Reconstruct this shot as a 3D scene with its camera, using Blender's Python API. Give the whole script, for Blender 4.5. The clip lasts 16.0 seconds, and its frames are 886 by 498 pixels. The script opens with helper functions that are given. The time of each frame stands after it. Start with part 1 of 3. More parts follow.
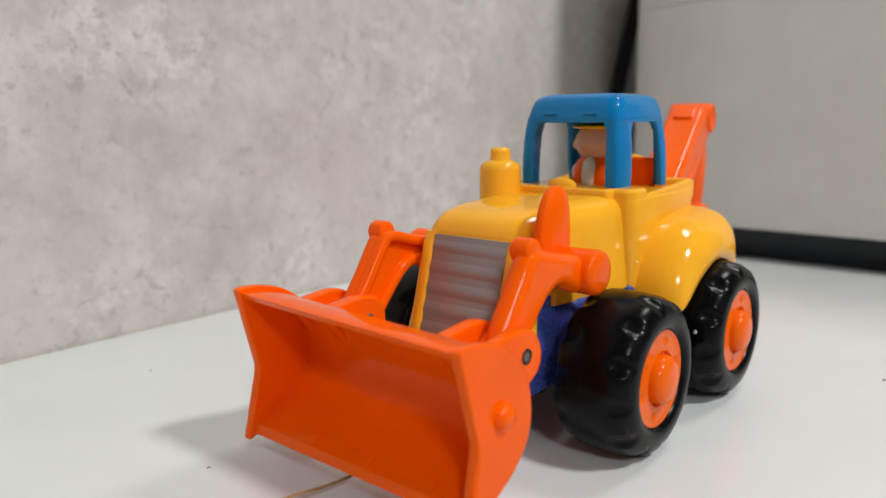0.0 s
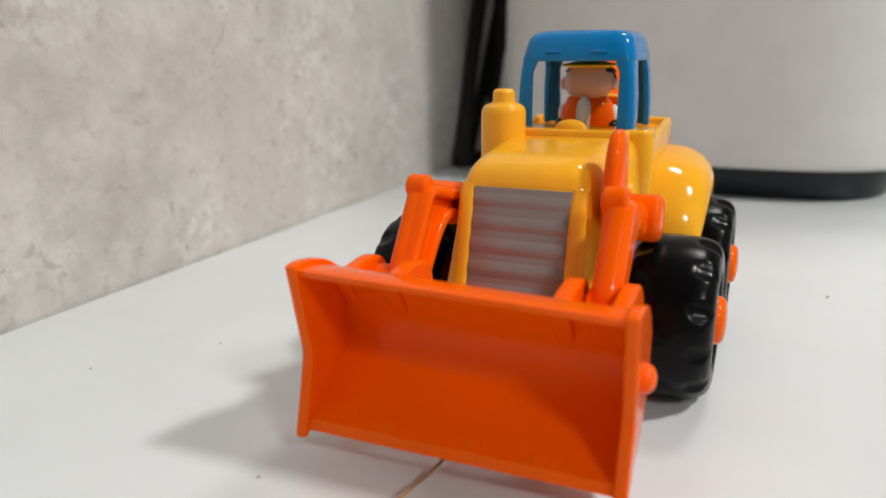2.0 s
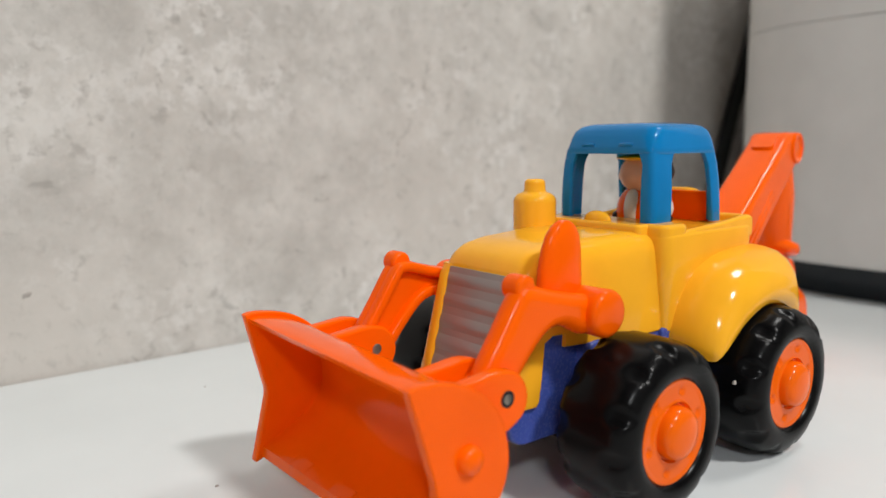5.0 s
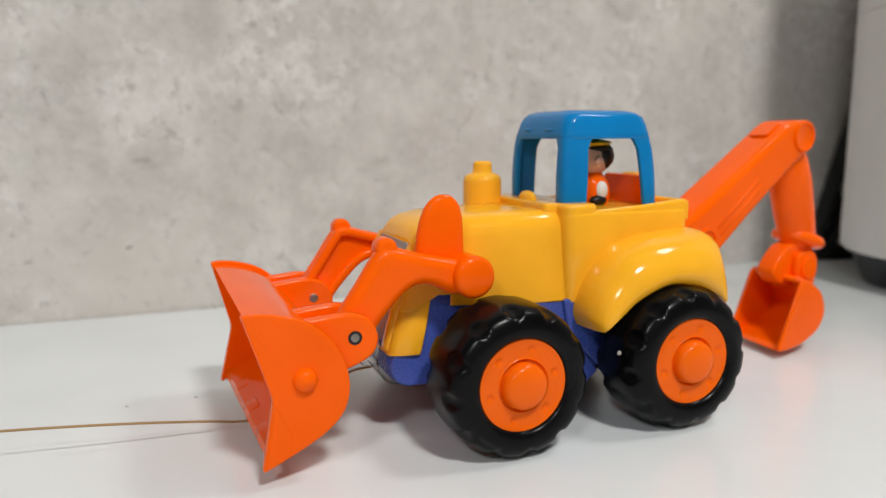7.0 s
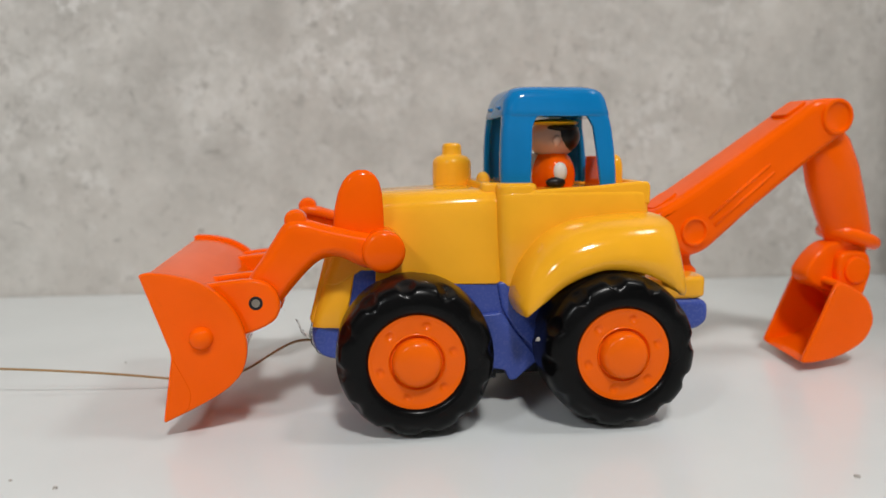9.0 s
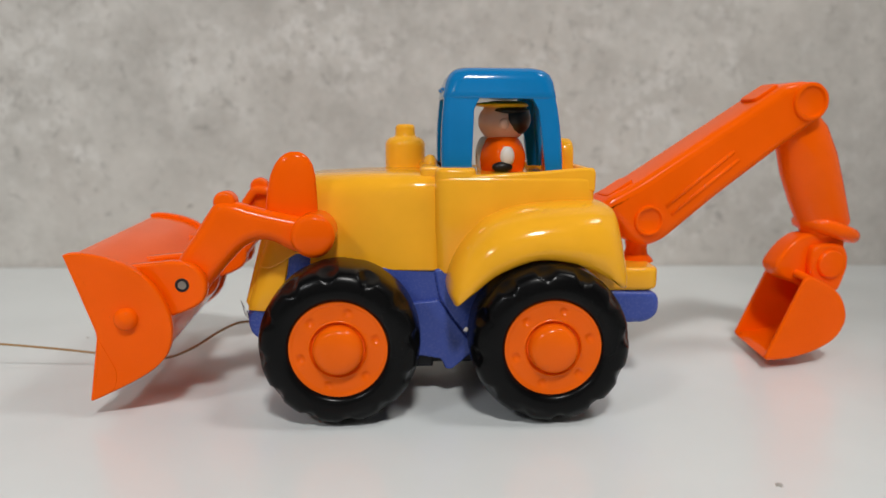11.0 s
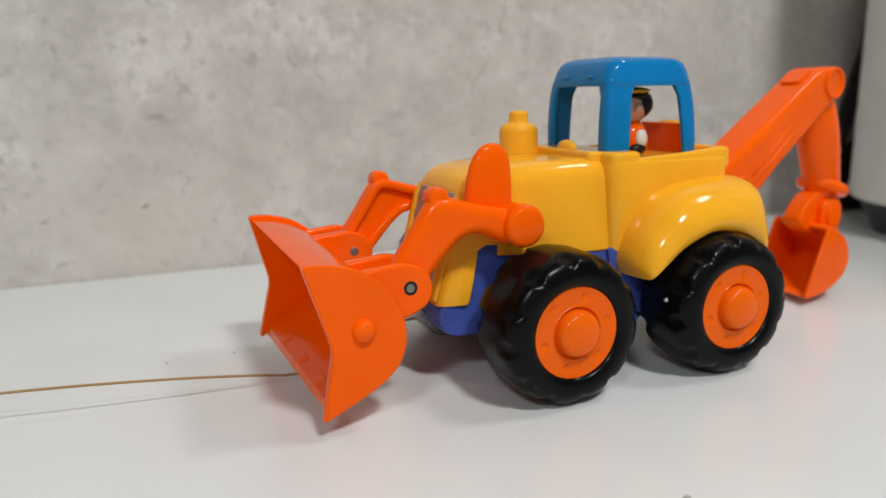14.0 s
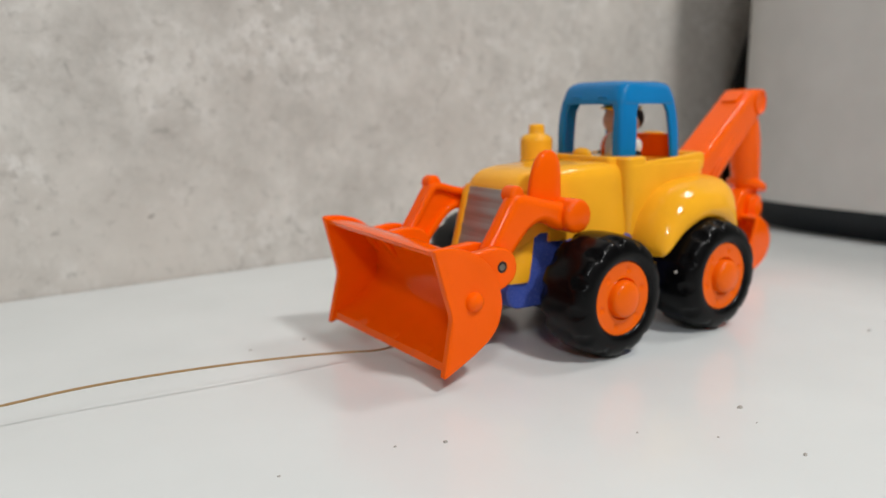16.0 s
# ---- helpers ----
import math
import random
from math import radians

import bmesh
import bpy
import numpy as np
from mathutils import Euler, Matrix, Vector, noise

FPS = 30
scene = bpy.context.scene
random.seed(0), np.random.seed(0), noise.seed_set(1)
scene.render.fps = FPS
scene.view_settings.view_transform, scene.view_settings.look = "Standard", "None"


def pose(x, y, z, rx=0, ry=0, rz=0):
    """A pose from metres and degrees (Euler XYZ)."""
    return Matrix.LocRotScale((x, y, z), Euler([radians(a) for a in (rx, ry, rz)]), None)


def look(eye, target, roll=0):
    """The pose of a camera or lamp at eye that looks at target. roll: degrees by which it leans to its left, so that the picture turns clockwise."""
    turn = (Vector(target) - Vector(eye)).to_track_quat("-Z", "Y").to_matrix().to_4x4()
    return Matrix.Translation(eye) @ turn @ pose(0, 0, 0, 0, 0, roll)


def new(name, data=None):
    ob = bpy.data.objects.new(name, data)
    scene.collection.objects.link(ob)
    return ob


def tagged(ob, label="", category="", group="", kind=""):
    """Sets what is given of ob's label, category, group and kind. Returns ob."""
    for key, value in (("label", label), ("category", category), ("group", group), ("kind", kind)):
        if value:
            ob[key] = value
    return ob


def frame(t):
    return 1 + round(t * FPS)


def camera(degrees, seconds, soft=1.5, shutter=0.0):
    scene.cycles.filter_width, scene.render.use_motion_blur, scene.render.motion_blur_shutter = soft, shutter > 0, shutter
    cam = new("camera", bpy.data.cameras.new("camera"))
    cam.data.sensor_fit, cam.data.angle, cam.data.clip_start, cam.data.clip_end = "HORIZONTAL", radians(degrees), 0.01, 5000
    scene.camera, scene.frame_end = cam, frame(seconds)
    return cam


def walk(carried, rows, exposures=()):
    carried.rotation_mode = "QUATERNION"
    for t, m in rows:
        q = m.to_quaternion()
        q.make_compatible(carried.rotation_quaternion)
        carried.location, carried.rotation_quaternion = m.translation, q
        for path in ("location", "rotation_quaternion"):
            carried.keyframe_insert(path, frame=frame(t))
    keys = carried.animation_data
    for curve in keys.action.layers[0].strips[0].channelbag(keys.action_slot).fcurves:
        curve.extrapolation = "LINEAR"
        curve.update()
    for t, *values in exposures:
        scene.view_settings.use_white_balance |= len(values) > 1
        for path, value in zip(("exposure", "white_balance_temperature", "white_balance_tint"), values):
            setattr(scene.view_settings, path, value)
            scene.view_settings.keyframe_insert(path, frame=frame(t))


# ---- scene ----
cam = camera(62.1, 16.0)
cam.data.dof.use_dof = True
cam.data.dof.focus_distance, cam.data.dof.aperture_fstop = 0.275, 8.0
PATH = [
    (0, (-0.2346, -0.1655, 0.1214), (-0.1602, -0.1011, 0.1034), -0.61),
    (0.5, (-0.2329, -0.1499, 0.1203), (-0.1556, -0.0910, 0.0971), -0.96),
    (1, (-0.2383, -0.1286, 0.1192), (-0.1569, -0.0774, 0.0919), -0.97),
    (1.5, (-0.2418, -0.1084, 0.1197), (-0.1558, -0.0649, 0.0933), -0.75),
    (2, (-0.2614, -0.0745, 0.1226), (-0.1733, -0.0353, 0.0964), -0.58),
    (2.5, (-0.2729, -0.0579, 0.1244), (-0.1838, -0.0175, 0.1039), -0.57),
    (3, (-0.2580, -0.0768, 0.1240), (-0.1711, -0.0301, 0.1075), -0.65),
    (5.5, (-0.1881, -0.2280, 0.1220), (-0.1354, -0.1443, 0.1073), -0.53),
    (6, (-0.1727, -0.2592, 0.1201), (-0.1268, -0.1714, 0.1060), -0.54),
    (6.5, (-0.1374, -0.2698, 0.1157), (-0.0937, -0.1806, 0.1037), -0.69),
    (7, (-0.1217, -0.2885, 0.1197), (-0.0849, -0.1968, 0.1042), -0.15),
    (7.5, (-0.0922, -0.3114, 0.1141), (-0.0603, -0.2176, 0.1004), -0.02),
    (8, (-0.0498, -0.2930, 0.1115), (-0.0275, -0.1965, 0.0979), -0.50),
    (8.5, (-0.0356, -0.3031, 0.1100), (-0.0191, -0.2056, 0.0955), -0.33),
    (9, (-0.0180, -0.3154, 0.1055), (-0.0071, -0.2169, 0.0917), -0.37),
    (9.5, (0.0003, -0.3086, 0.1092), (0.0052, -0.2100, 0.0927), -0.28),
    (10, (0.0269, -0.3028, 0.1055), (0.0312, -0.2043, 0.0884), 0.29),
    (12.5, (-0.0074, -0.3270, 0.1160), (0.0034, -0.2294, 0.0975), 0.11),
    (13, (-0.0447, -0.3000, 0.1164), (-0.0249, -0.2045, 0.0946), -0.08),
    (13.5, (-0.0964, -0.2870, 0.1163), (-0.0663, -0.1940, 0.0952), -0.42),
    (14, (-0.1445, -0.2779, 0.1157), (-0.1060, -0.1880, 0.0949), -0.77),
    (14.5, (-0.1828, -0.2637, 0.1182), (-0.1339, -0.1794, 0.0959), -0.92),
    (15, (-0.2139, -0.2576, 0.1193), (-0.1568, -0.1792, 0.0950), -0.48),
    (15.5, (-0.2368, -0.2692, 0.1146), (-0.1778, -0.1913, 0.0936), -0.23),
    (16, (-0.2541, -0.2857, 0.1179), (-0.1984, -0.2049, 0.0987), -0.59),
]
walk(cam, [(t, look(eye, target, roll)) for t, eye, target, roll in PATH],
     exposures=[(0.0, 0.15), (1.5, 0.16), (3.0, 0.29), (5.5, 0.2), (7.5, 0.12), (9.0, -0.04), (10.0, -0.09), (12.5, -0.13), (14.0, 0.0), (16.0, 0.06)])

# ---- light ----
U = 0.05                       # one wheel-size unit of the toy in metres
world = bpy.data.worlds.new("room_air")
scene.world = world
world.use_nodes = True
world.node_tree.nodes["Background"].inputs["Color"].default_value = (0.8, 0.86, 1.0, 1)
world.node_tree.nodes["Background"].inputs["Strength"].default_value = 0.02

LAMP_AT = (0.10, -1.30, 1.66)
# two added side lights, right and left; their pendant bodies are made up
SIDE_LIGHTS = (((0.70, -0.25, 1.30), 5.0, (1.0, 0.985, 0.96)), ((-0.95, -1.2, 1.1), 11.0, (0.97, 0.99, 1.0)))


def lamp_light(name, at, size, energy, colour):
    data = bpy.data.lights.new(name, "AREA")
    data.shape, data.size, data.energy, data.color = "DISK", size, energy, colour
    new(name, data).matrix_world = pose(*at)


lamp_light("ceiling_lamp_light", LAMP_AT, 0.28, 28.0, (1.0, 0.985, 0.96))
for at, energy, colour in SIDE_LIGHTS:
    lamp_light("added_side_light", at, 0.30, energy, colour)


# ---- materials ----
def nodes_of(name):
    m = bpy.data.materials.new(name)
    m.use_nodes = True
    nt = m.node_tree
    return m, nt, nt.nodes["Principled BSDF"]


def plastic(name, colour, rough=0.28, spec=0.3, dust=0.1, metal=0.0):
    """Moulded toy plastic: a faint flow mottling, dusty roughness, very fine relief."""
    m, nt, b = nodes_of(name)
    tc = nt.nodes.new("ShaderNodeTexCoord")
    big = nt.nodes.new("ShaderNodeTexNoise")
    big.inputs["Scale"].default_value, big.inputs["Detail"].default_value = 38.0, 3.0
    fine = nt.nodes.new("ShaderNodeTexNoise")
    fine.inputs["Scale"].default_value, fine.inputs["Detail"].default_value = 900.0, 4.0
    nt.links.new(tc.outputs["Object"], big.inputs["Vector"])
    nt.links.new(tc.outputs["Object"], fine.inputs["Vector"])
    ramp = nt.nodes.new("ShaderNodeValToRGB")
    ramp.color_ramp.elements[0].position, ramp.color_ramp.elements[1].position = 0.3, 0.7
    ramp.color_ramp.elements[0].color = (*[c * (1 - dust * 0.8) for c in colour], 1)
    ramp.color_ramp.elements[1].color = (*[min(1, c * (1 + dust * 0.5) + 0.002) for c in colour], 1)
    nt.links.new(big.outputs["Fac"], ramp.inputs["Fac"])
    nt.links.new(ramp.outputs["Color"], b.inputs["Base Color"])
    mr = nt.nodes.new("ShaderNodeMapRange")
    mr.inputs["To Min"].default_value, mr.inputs["To Max"].default_value = rough * 0.75, rough * 1.3
    nt.links.new(fine.outputs["Fac"], mr.inputs["Value"])
    nt.links.new(mr.outputs["Result"], b.inputs["Roughness"])
    bump = nt.nodes.new("ShaderNodeBump")
    bump.inputs["Strength"].default_value, bump.inputs["Distance"].default_value = 0.05, 0.0004
    nt.links.new(big.outputs["Fac"], bump.inputs["Height"])
    nt.links.new(bump.outputs["Normal"], b.inputs["Normal"])
    b.inputs["Specular IOR Level"].default_value = spec
    b.inputs["Metallic"].default_value = metal
    return m


YELLOW = plastic("yellow_plastic", (0.94, 0.44, 0.02), 0.12, 0.32)
ORANGE = plastic("orange_plastic", (0.98, 0.118, 0.0), 0.13, 0.14, dust=0.06)
WHEELORANGE = plastic("amber_orange_plastic", (0.86, 0.125, 0.001), 0.16, 0.18)
BLUE = plastic("blue_plastic", (0.004, 0.19, 0.48), 0.11)
PURPLE = plastic("violet_blue_plastic", (0.055, 0.09, 0.37), 0.26)
RUBBER = plastic("black_rubbery_plastic", (0.0025, 0.0025, 0.0028), 0.24, 0.14, dust=0.4)
DARK = plastic("dark_underframe_plastic", (0.008, 0.008, 0.01), 0.5, dust=0.4)
GREY = plastic("silver_grey_plastic", (0.30, 0.285, 0.275), 0.34, 0.35, dust=0.04, metal=0.3)
SKIN = plastic("pale_pink_plastic", (0.72, 0.42, 0.31), 0.35)
WHITE = plastic("white_plastic", (0.75, 0.72, 0.68), 0.35)
BLACKPAINT = plastic("black_painted_plastic", (0.012, 0.01, 0.01), 0.35)
CAPYELLOW = plastic("lemon_yellow_plastic", (0.85, 0.5, 0.02), 0.3)
CASE = plastic("matt_white_case", (0.63, 0.615, 0.595), 0.5, dust=0.04)
CASEBASE = plastic("black_case_base", (0.006, 0.008, 0.011), 0.35)
CABLE = plastic("black_cable_rubber", (0.01, 0.01, 0.01), 0.5)
LAMPWHITE = plastic("white_lamp_metal", (0.8, 0.8, 0.78), 0.5)
CRUMB = plastic("dark_dust_crumb", (0.40, 0.37, 0.34), 0.9)
THREAD = plastic("tan_thread", (0.34, 0.21, 0.09), 0.6)

STEEL, _nt, _b = nodes_of("dull_steel")
_b.inputs["Base Color"].default_value = (0.33, 0.30, 0.26, 1)
_b.inputs["Metallic"].default_value, _b.inputs["Roughness"].default_value = 1.0, 0.38
_n = _nt.nodes.new("ShaderNodeTexNoise")
_n.inputs["Scale"].default_value = 700.0
_bp = _nt.nodes.new("ShaderNodeBump")
_bp.inputs["Strength"].default_value, _bp.inputs["Distance"].default_value = 0.2, 0.0003
_nt.links.new(_n.outputs["Fac"], _bp.inputs["Height"])
_nt.links.new(_bp.outputs["Normal"], _b.inputs["Normal"])

TAPE, _nt, _b = nodes_of("clear_tape")
_b.inputs["Base Color"].default_value = (0.95, 0.95, 0.95, 1)
_b.inputs["Transmission Weight"].default_value, _b.inputs["Roughness"].default_value = 1.0, 0.12
_b.inputs["IOR"].default_value = 1.2


def plaster():
    """Concrete-look plaster: warm grey clouds, lighter skim patches, pitted speckles in drifts."""
    m, nt, b = nodes_of("concrete_look_plaster")
    tc = nt.nodes.new("ShaderNodeTexCoord")

    def noise_at(scale, detail, rough=0.55, off=(0, 0, 0), distortion=0.0):
        mp = nt.nodes.new("ShaderNodeMapping")
        mp.inputs["Location"].default_value = off
        nt.links.new(tc.outputs["Object"], mp.inputs["Vector"])
        n = nt.nodes.new("ShaderNodeTexNoise")
        n.inputs["Scale"].default_value, n.inputs["Detail"].default_value = scale, detail
        n.inputs["Roughness"].default_value = rough
        n.inputs["Distortion"].default_value = distortion
        nt.links.new(mp.outputs["Vector"], n.inputs["Vector"])
        return n.outputs["Fac"]

    def ramp(fac, p0, p1, c0, c1):
        r = nt.nodes.new("ShaderNodeValToRGB")
        r.color_ramp.elements[0].position, r.color_ramp.elements[1].position = p0, p1
        r.color_ramp.elements[0].color, r.color_ramp.elements[1].color = (*c0, 1), (*c1, 1)
        nt.links.new(fac, r.inputs["Fac"])
        return r.outputs["Color"]

    def mix(fac, a, c):
        n = nt.nodes.new("ShaderNodeMix")
        n.data_type = "RGBA"
        for sock, v in ((n.inputs[0], fac), (n.inputs[6], a), (n.inputs[7], c)):
            if isinstance(v, (int, float)):
                sock.default_value = v
            elif isinstance(v, tuple):
                sock.default_value = (*v, 1)
            else:
                nt.links.new(v, sock)
        return n.outputs[2]

    clouds = ramp(noise_at(17, 9, 0.72), 0.34, 0.66, (0.455, 0.432, 0.40), (0.69, 0.663, 0.622))
    warm = ramp(noise_at(6, 4, 0.5, (3, 1, 2)), 0.4, 0.65, (0, 0, 0), (0.75, 0.75, 0.75))
    base = mix(warm, clouds, (0.60, 0.56, 0.515))
    drift = ramp(noise_at(8, 5, 0.62, (7, 3, 5)), 0.45, 0.62, (0, 0, 0), (0.85, 0.85, 0.85))
    light_spots = ramp(noise_at(95, 6, 0.7, (1, 9, 4), 0.2), 0.49, 0.60, (0, 0, 0), (1, 1, 1))
    dark_spots = ramp(noise_at(105, 5, 0.65, (5, 2, 8), 0.3), 0.55, 0.68, (0, 0, 0), (1, 1, 1))
    pits = ramp(noise_at(60, 3, 0.55, (2, 6, 1), 0.8), 0.66, 0.72, (0, 0, 0), (0.8, 0.8, 0.8))

    def times(p, q):
        n = nt.nodes.new("ShaderNodeMath")
        n.operation = "MULTIPLY"
        for sock, v in zip(n.inputs, (p, q)):
            if isinstance(v, (int, float)):
                sock.default_value = v
            else:
                nt.links.new(v, sock)
        return n.outputs[0]

    c = mix(times(light_spots, drift), base, (0.74, 0.72, 0.69))
    c = mix(times(times(dark_spots, drift), 0.75), c, (0.36, 0.335, 0.31))
    c = mix(times(dark_spots, 0.3), c, (0.33, 0.305, 0.28))
    c = mix(times(pits, 0.55), c, (0.27, 0.25, 0.23))
    nt.links.new(c, b.inputs["Base Color"])
    b.inputs["Roughness"].default_value = 0.42
    bump = nt.nodes.new("ShaderNodeBump")
    bump.inputs["Strength"].default_value, bump.inputs["Distance"].default_value = 0.35, 0.0012
    nt.links.new(noise_at(75, 5, 0.65, (1, 9, 4)), bump.inputs["Height"])
    nt.links.new(bump.outputs["Normal"], b.inputs["Normal"])
    return m


def laminate():
    """White melamine board: almost plain, faint smudges in colour and gloss."""
    m, nt, b = nodes_of("white_laminate")
    tc = nt.nodes.new("ShaderNodeTexCoord")
    n = nt.nodes.new("ShaderNodeTexNoise")
    n.inputs["Scale"].default_value, n.inputs["Detail"].default_value = 14.0, 5.0
    nt.links.new(tc.outputs["Object"], n.inputs["Vector"])
    r = nt.nodes.new("ShaderNodeValToRGB")
    r.color_ramp.elements[0].position, r.color_ramp.elements[1].position = 0.3, 0.7
    r.color_ramp.elements[0].color, r.color_ramp.elements[1].color = (0.71, 0.74, 0.74, 1), (0.75, 0.78, 0.78, 1)
    nt.links.new(n.outputs["Fac"], r.inputs["Fac"])
    nt.links.new(r.outputs["Color"], b.inputs["Base Color"])
    mr = nt.nodes.new("ShaderNodeMapRange")
    mr.inputs["To Min"].default_value, mr.inputs["To Max"].default_value = 0.18, 0.26
    nt.links.new(n.outputs["Fac"], mr.inputs["Value"])
    nt.links.new(mr.outputs["Result"], b.inputs["Roughness"])
    n2 = nt.nodes.new("ShaderNodeTexNoise")
    n2.inputs["Scale"].default_value = 1500.0
    nt.links.new(tc.outputs["Object"], n2.inputs["Vector"])
    bump = nt.nodes.new("ShaderNodeBump")
    bump.inputs["Strength"].default_value, bump.inputs["Distance"].default_value = 0.04, 0.0002
    nt.links.new(n2.outputs["Fac"], bump.inputs["Height"])
    nt.links.new(bump.outputs["Normal"], b.inputs["Normal"])
    return m


def paint(name, colour):
    m, nt, b = nodes_of(name)
    n = nt.nodes.new("ShaderNodeTexNoise")
    n.inputs["Scale"].default_value = 6.0
    r = nt.nodes.new("ShaderNodeValToRGB")
    r.color_ramp.elements[0].color = (*[c * 0.93 for c in colour], 1)
    r.color_ramp.elements[1].color = (*colour, 1)
    nt.links.new(n.outputs["Fac"], r.inputs["Fac"])
    nt.links.new(r.outputs["Color"], b.inputs["Base Color"])
    b.inputs["Roughness"].default_value = 0.8
    return m


PLASTER, LAMINATE = plaster(), laminate()
ROOMPAINT = paint("pale_wall_paint", (0.30, 0.30, 0.295))
FLOORWOOD = paint("brown_floor", (0.25, 0.17, 0.11))


# ---- mesh helpers (lengths in toy units) ----
def finish(bm, angle=32, scale=U):
    bmesh.ops.remove_doubles(bm, verts=bm.verts, dist=1e-5)
    bmesh.ops.recalc_face_normals(bm, faces=bm.faces)
    if scale != 1:
        bmesh.ops.scale(bm, vec=(scale,) * 3, verts=bm.verts)
    for f in bm.faces:
        f.smooth = len(f.verts) <= 4
    for e in bm.edges:
        e.smooth = len(e.link_faces) == 2 and e.calc_face_angle(0) < radians(angle)


def mesh_of(name, bm, mats, angle=32, scale=U):
    finish(bm, angle, scale)
    me = bpy.data.meshes.new(name)
    bm.to_mesh(me)
    bm.free()
    for m in mats if isinstance(mats, (list, tuple)) else [mats]:
        me.materials.append(m)
    return me


def part(name, bm, material, parent=None, label="", angle=32, scale=U):
    ob = new(name, mesh_of(name, bm, material, angle, scale))
    if parent:
        ob.parent = parent
    return tagged(ob, label)


def round_poly(pts, r, n=5):
    """The closed outline with its corners rounded."""
    out = []
    for i, p in enumerate(pts):
        p, a, b = Vector(p), Vector(pts[i - 1]), Vector(pts[(i + 1) % len(pts)])
        rr = r[i] if isinstance(r, (list, tuple)) else r
        d = min(rr, (a - p).length * 0.48, (b - p).length * 0.48)
        if d < 1e-4:
            out.append(p)
            continue
        p0, p1 = p + (a - p).normalized() * d, p + (b - p).normalized() * d
        for k in range(n + 1):
            t = k / n
            out.append((1 - t) ** 2 * p0 + 2 * t * (1 - t) * p + t * t * p1)
    return out


def spline(pts, per=6, closed=False):
    """Catmull-Rom through the points, of any dimension."""
    pts = [Vector(p) for p in pts]
    n = len(pts)
    out = []
    for i in range(n if closed else n - 1):
        g = (lambda k: pts[k % n]) if closed else (lambda k: pts[max(0, min(n - 1, k))])
        p0, p1, p2, p3 = g(i - 1), g(i), g(i + 1), g(i + 2)
        for k in range(per):
            t = k / per
            out.append(0.5 * (2 * p1 + (p2 - p0) * t + (2 * p0 - 5 * p1 + 4 * p2 - p3) * t * t + (3 * p1 - p0 - 3 * p2 + p3) * t ** 3))
    if not closed:
        out.append(pts[-1])
    return out


def loft(bm, rings, caps=True, closed=False):
    """Skin between rings of equal count."""
    vs = [[bm.verts.new(p) for p in ring] for ring in rings]
    n = len(vs[0])
    pairs = list(zip(vs, vs[1:])) + ([(vs[-1], vs[0])] if closed else [])
    for a, b in pairs:
        for i in range(n):
            bm.faces.new((a[i], a[(i + 1) % n], b[(i + 1) % n], b[i]))
    if caps and not closed:
        bm.faces.new(vs[0][::-1])
        bm.faces.new(vs[-1])
    return vs


def shrink(outline, d):
    """The outline moved inwards by d along its normals."""
    n = len(outline)
    area = sum(outline[i][0] * outline[(i + 1) % n][1] - outline[(i + 1) % n][0] * outline[i][1] for i in range(n))
    s = 1 if area > 0 else -1
    out = []
    for i in range(n):
        a, p, b = outline[i - 1], outline[i], outline[(i + 1) % n]
        e1, e2 = Vector((p[0] - a[0], p[1] - a[1])), Vector((b[0] - p[0], b[1] - p[1]))
        t = (e1.normalized() if e1.length > 1e-9 else Vector((0, 0))) + (e2.normalized() if e2.length > 1e-9 else Vector((0, 0)))
        t = t.normalized() if t.length > 1e-6 else Vector((1, 0))
        out.append(Vector((p[0] - s * t.y * d, p[1] + s * t.x * d)))
    for _ in range(8):           # close up edges that have turned round
        for i in range(n):
            j = (i + 1) % n
            old = Vector((outline[j][0] - outline[i][0], outline[j][1] - outline[i][1]))
            if (out[j] - out[i]).dot(old) < 0:
                mid = (out[i] + out[j]) / 2
                out[i], out[j] = mid.copy(), mid.copy()
    return out


def slab(bm, outline, y0, y1, bevel=0.03, steps=3):
    """An outline in x, z drawn out along y, its two rims rounded."""
    rings = []
    for k in range(steps + 1):
        a = k / steps * math.pi / 2
        rings.append((y0 + bevel * (1 - math.cos(a)), bevel * (1 - math.sin(a))))
    back = [(y0 + y1 - y, d) for y, d in rings[::-1]]
    loft(bm, [[(p[0], y, p[1]) for p in shrink(outline, d)] for y, d in rings + back])
    return bm


def lathe(bm, profile, centre, axis="y", n=40):
    """Profile of (radius, along) turned about an axis through centre."""
    c = Vector(centre)
    rings = []
    for r, a in profile:
        ring = []
        for i in range(n):
            t = 2 * math.pi * i / n
            u, v = r * math.cos(t), r * math.sin(t)
            ring.append(c + Vector({"y": (u, a, v), "z": (u, v, a), "x": (a, u, v)}[axis]))
        rings.append(ring)
    loft(bm, rings)
    return bm


def arc(r, a0, a1, cx=0.0, cy=0.0, n=6):
    return [(cx + r * math.cos(radians(a0 + (a1 - a0) * k / n)), cy + r * math.sin(radians(a0 + (a1 - a0) * k / n))) for k in range(n + 1)]


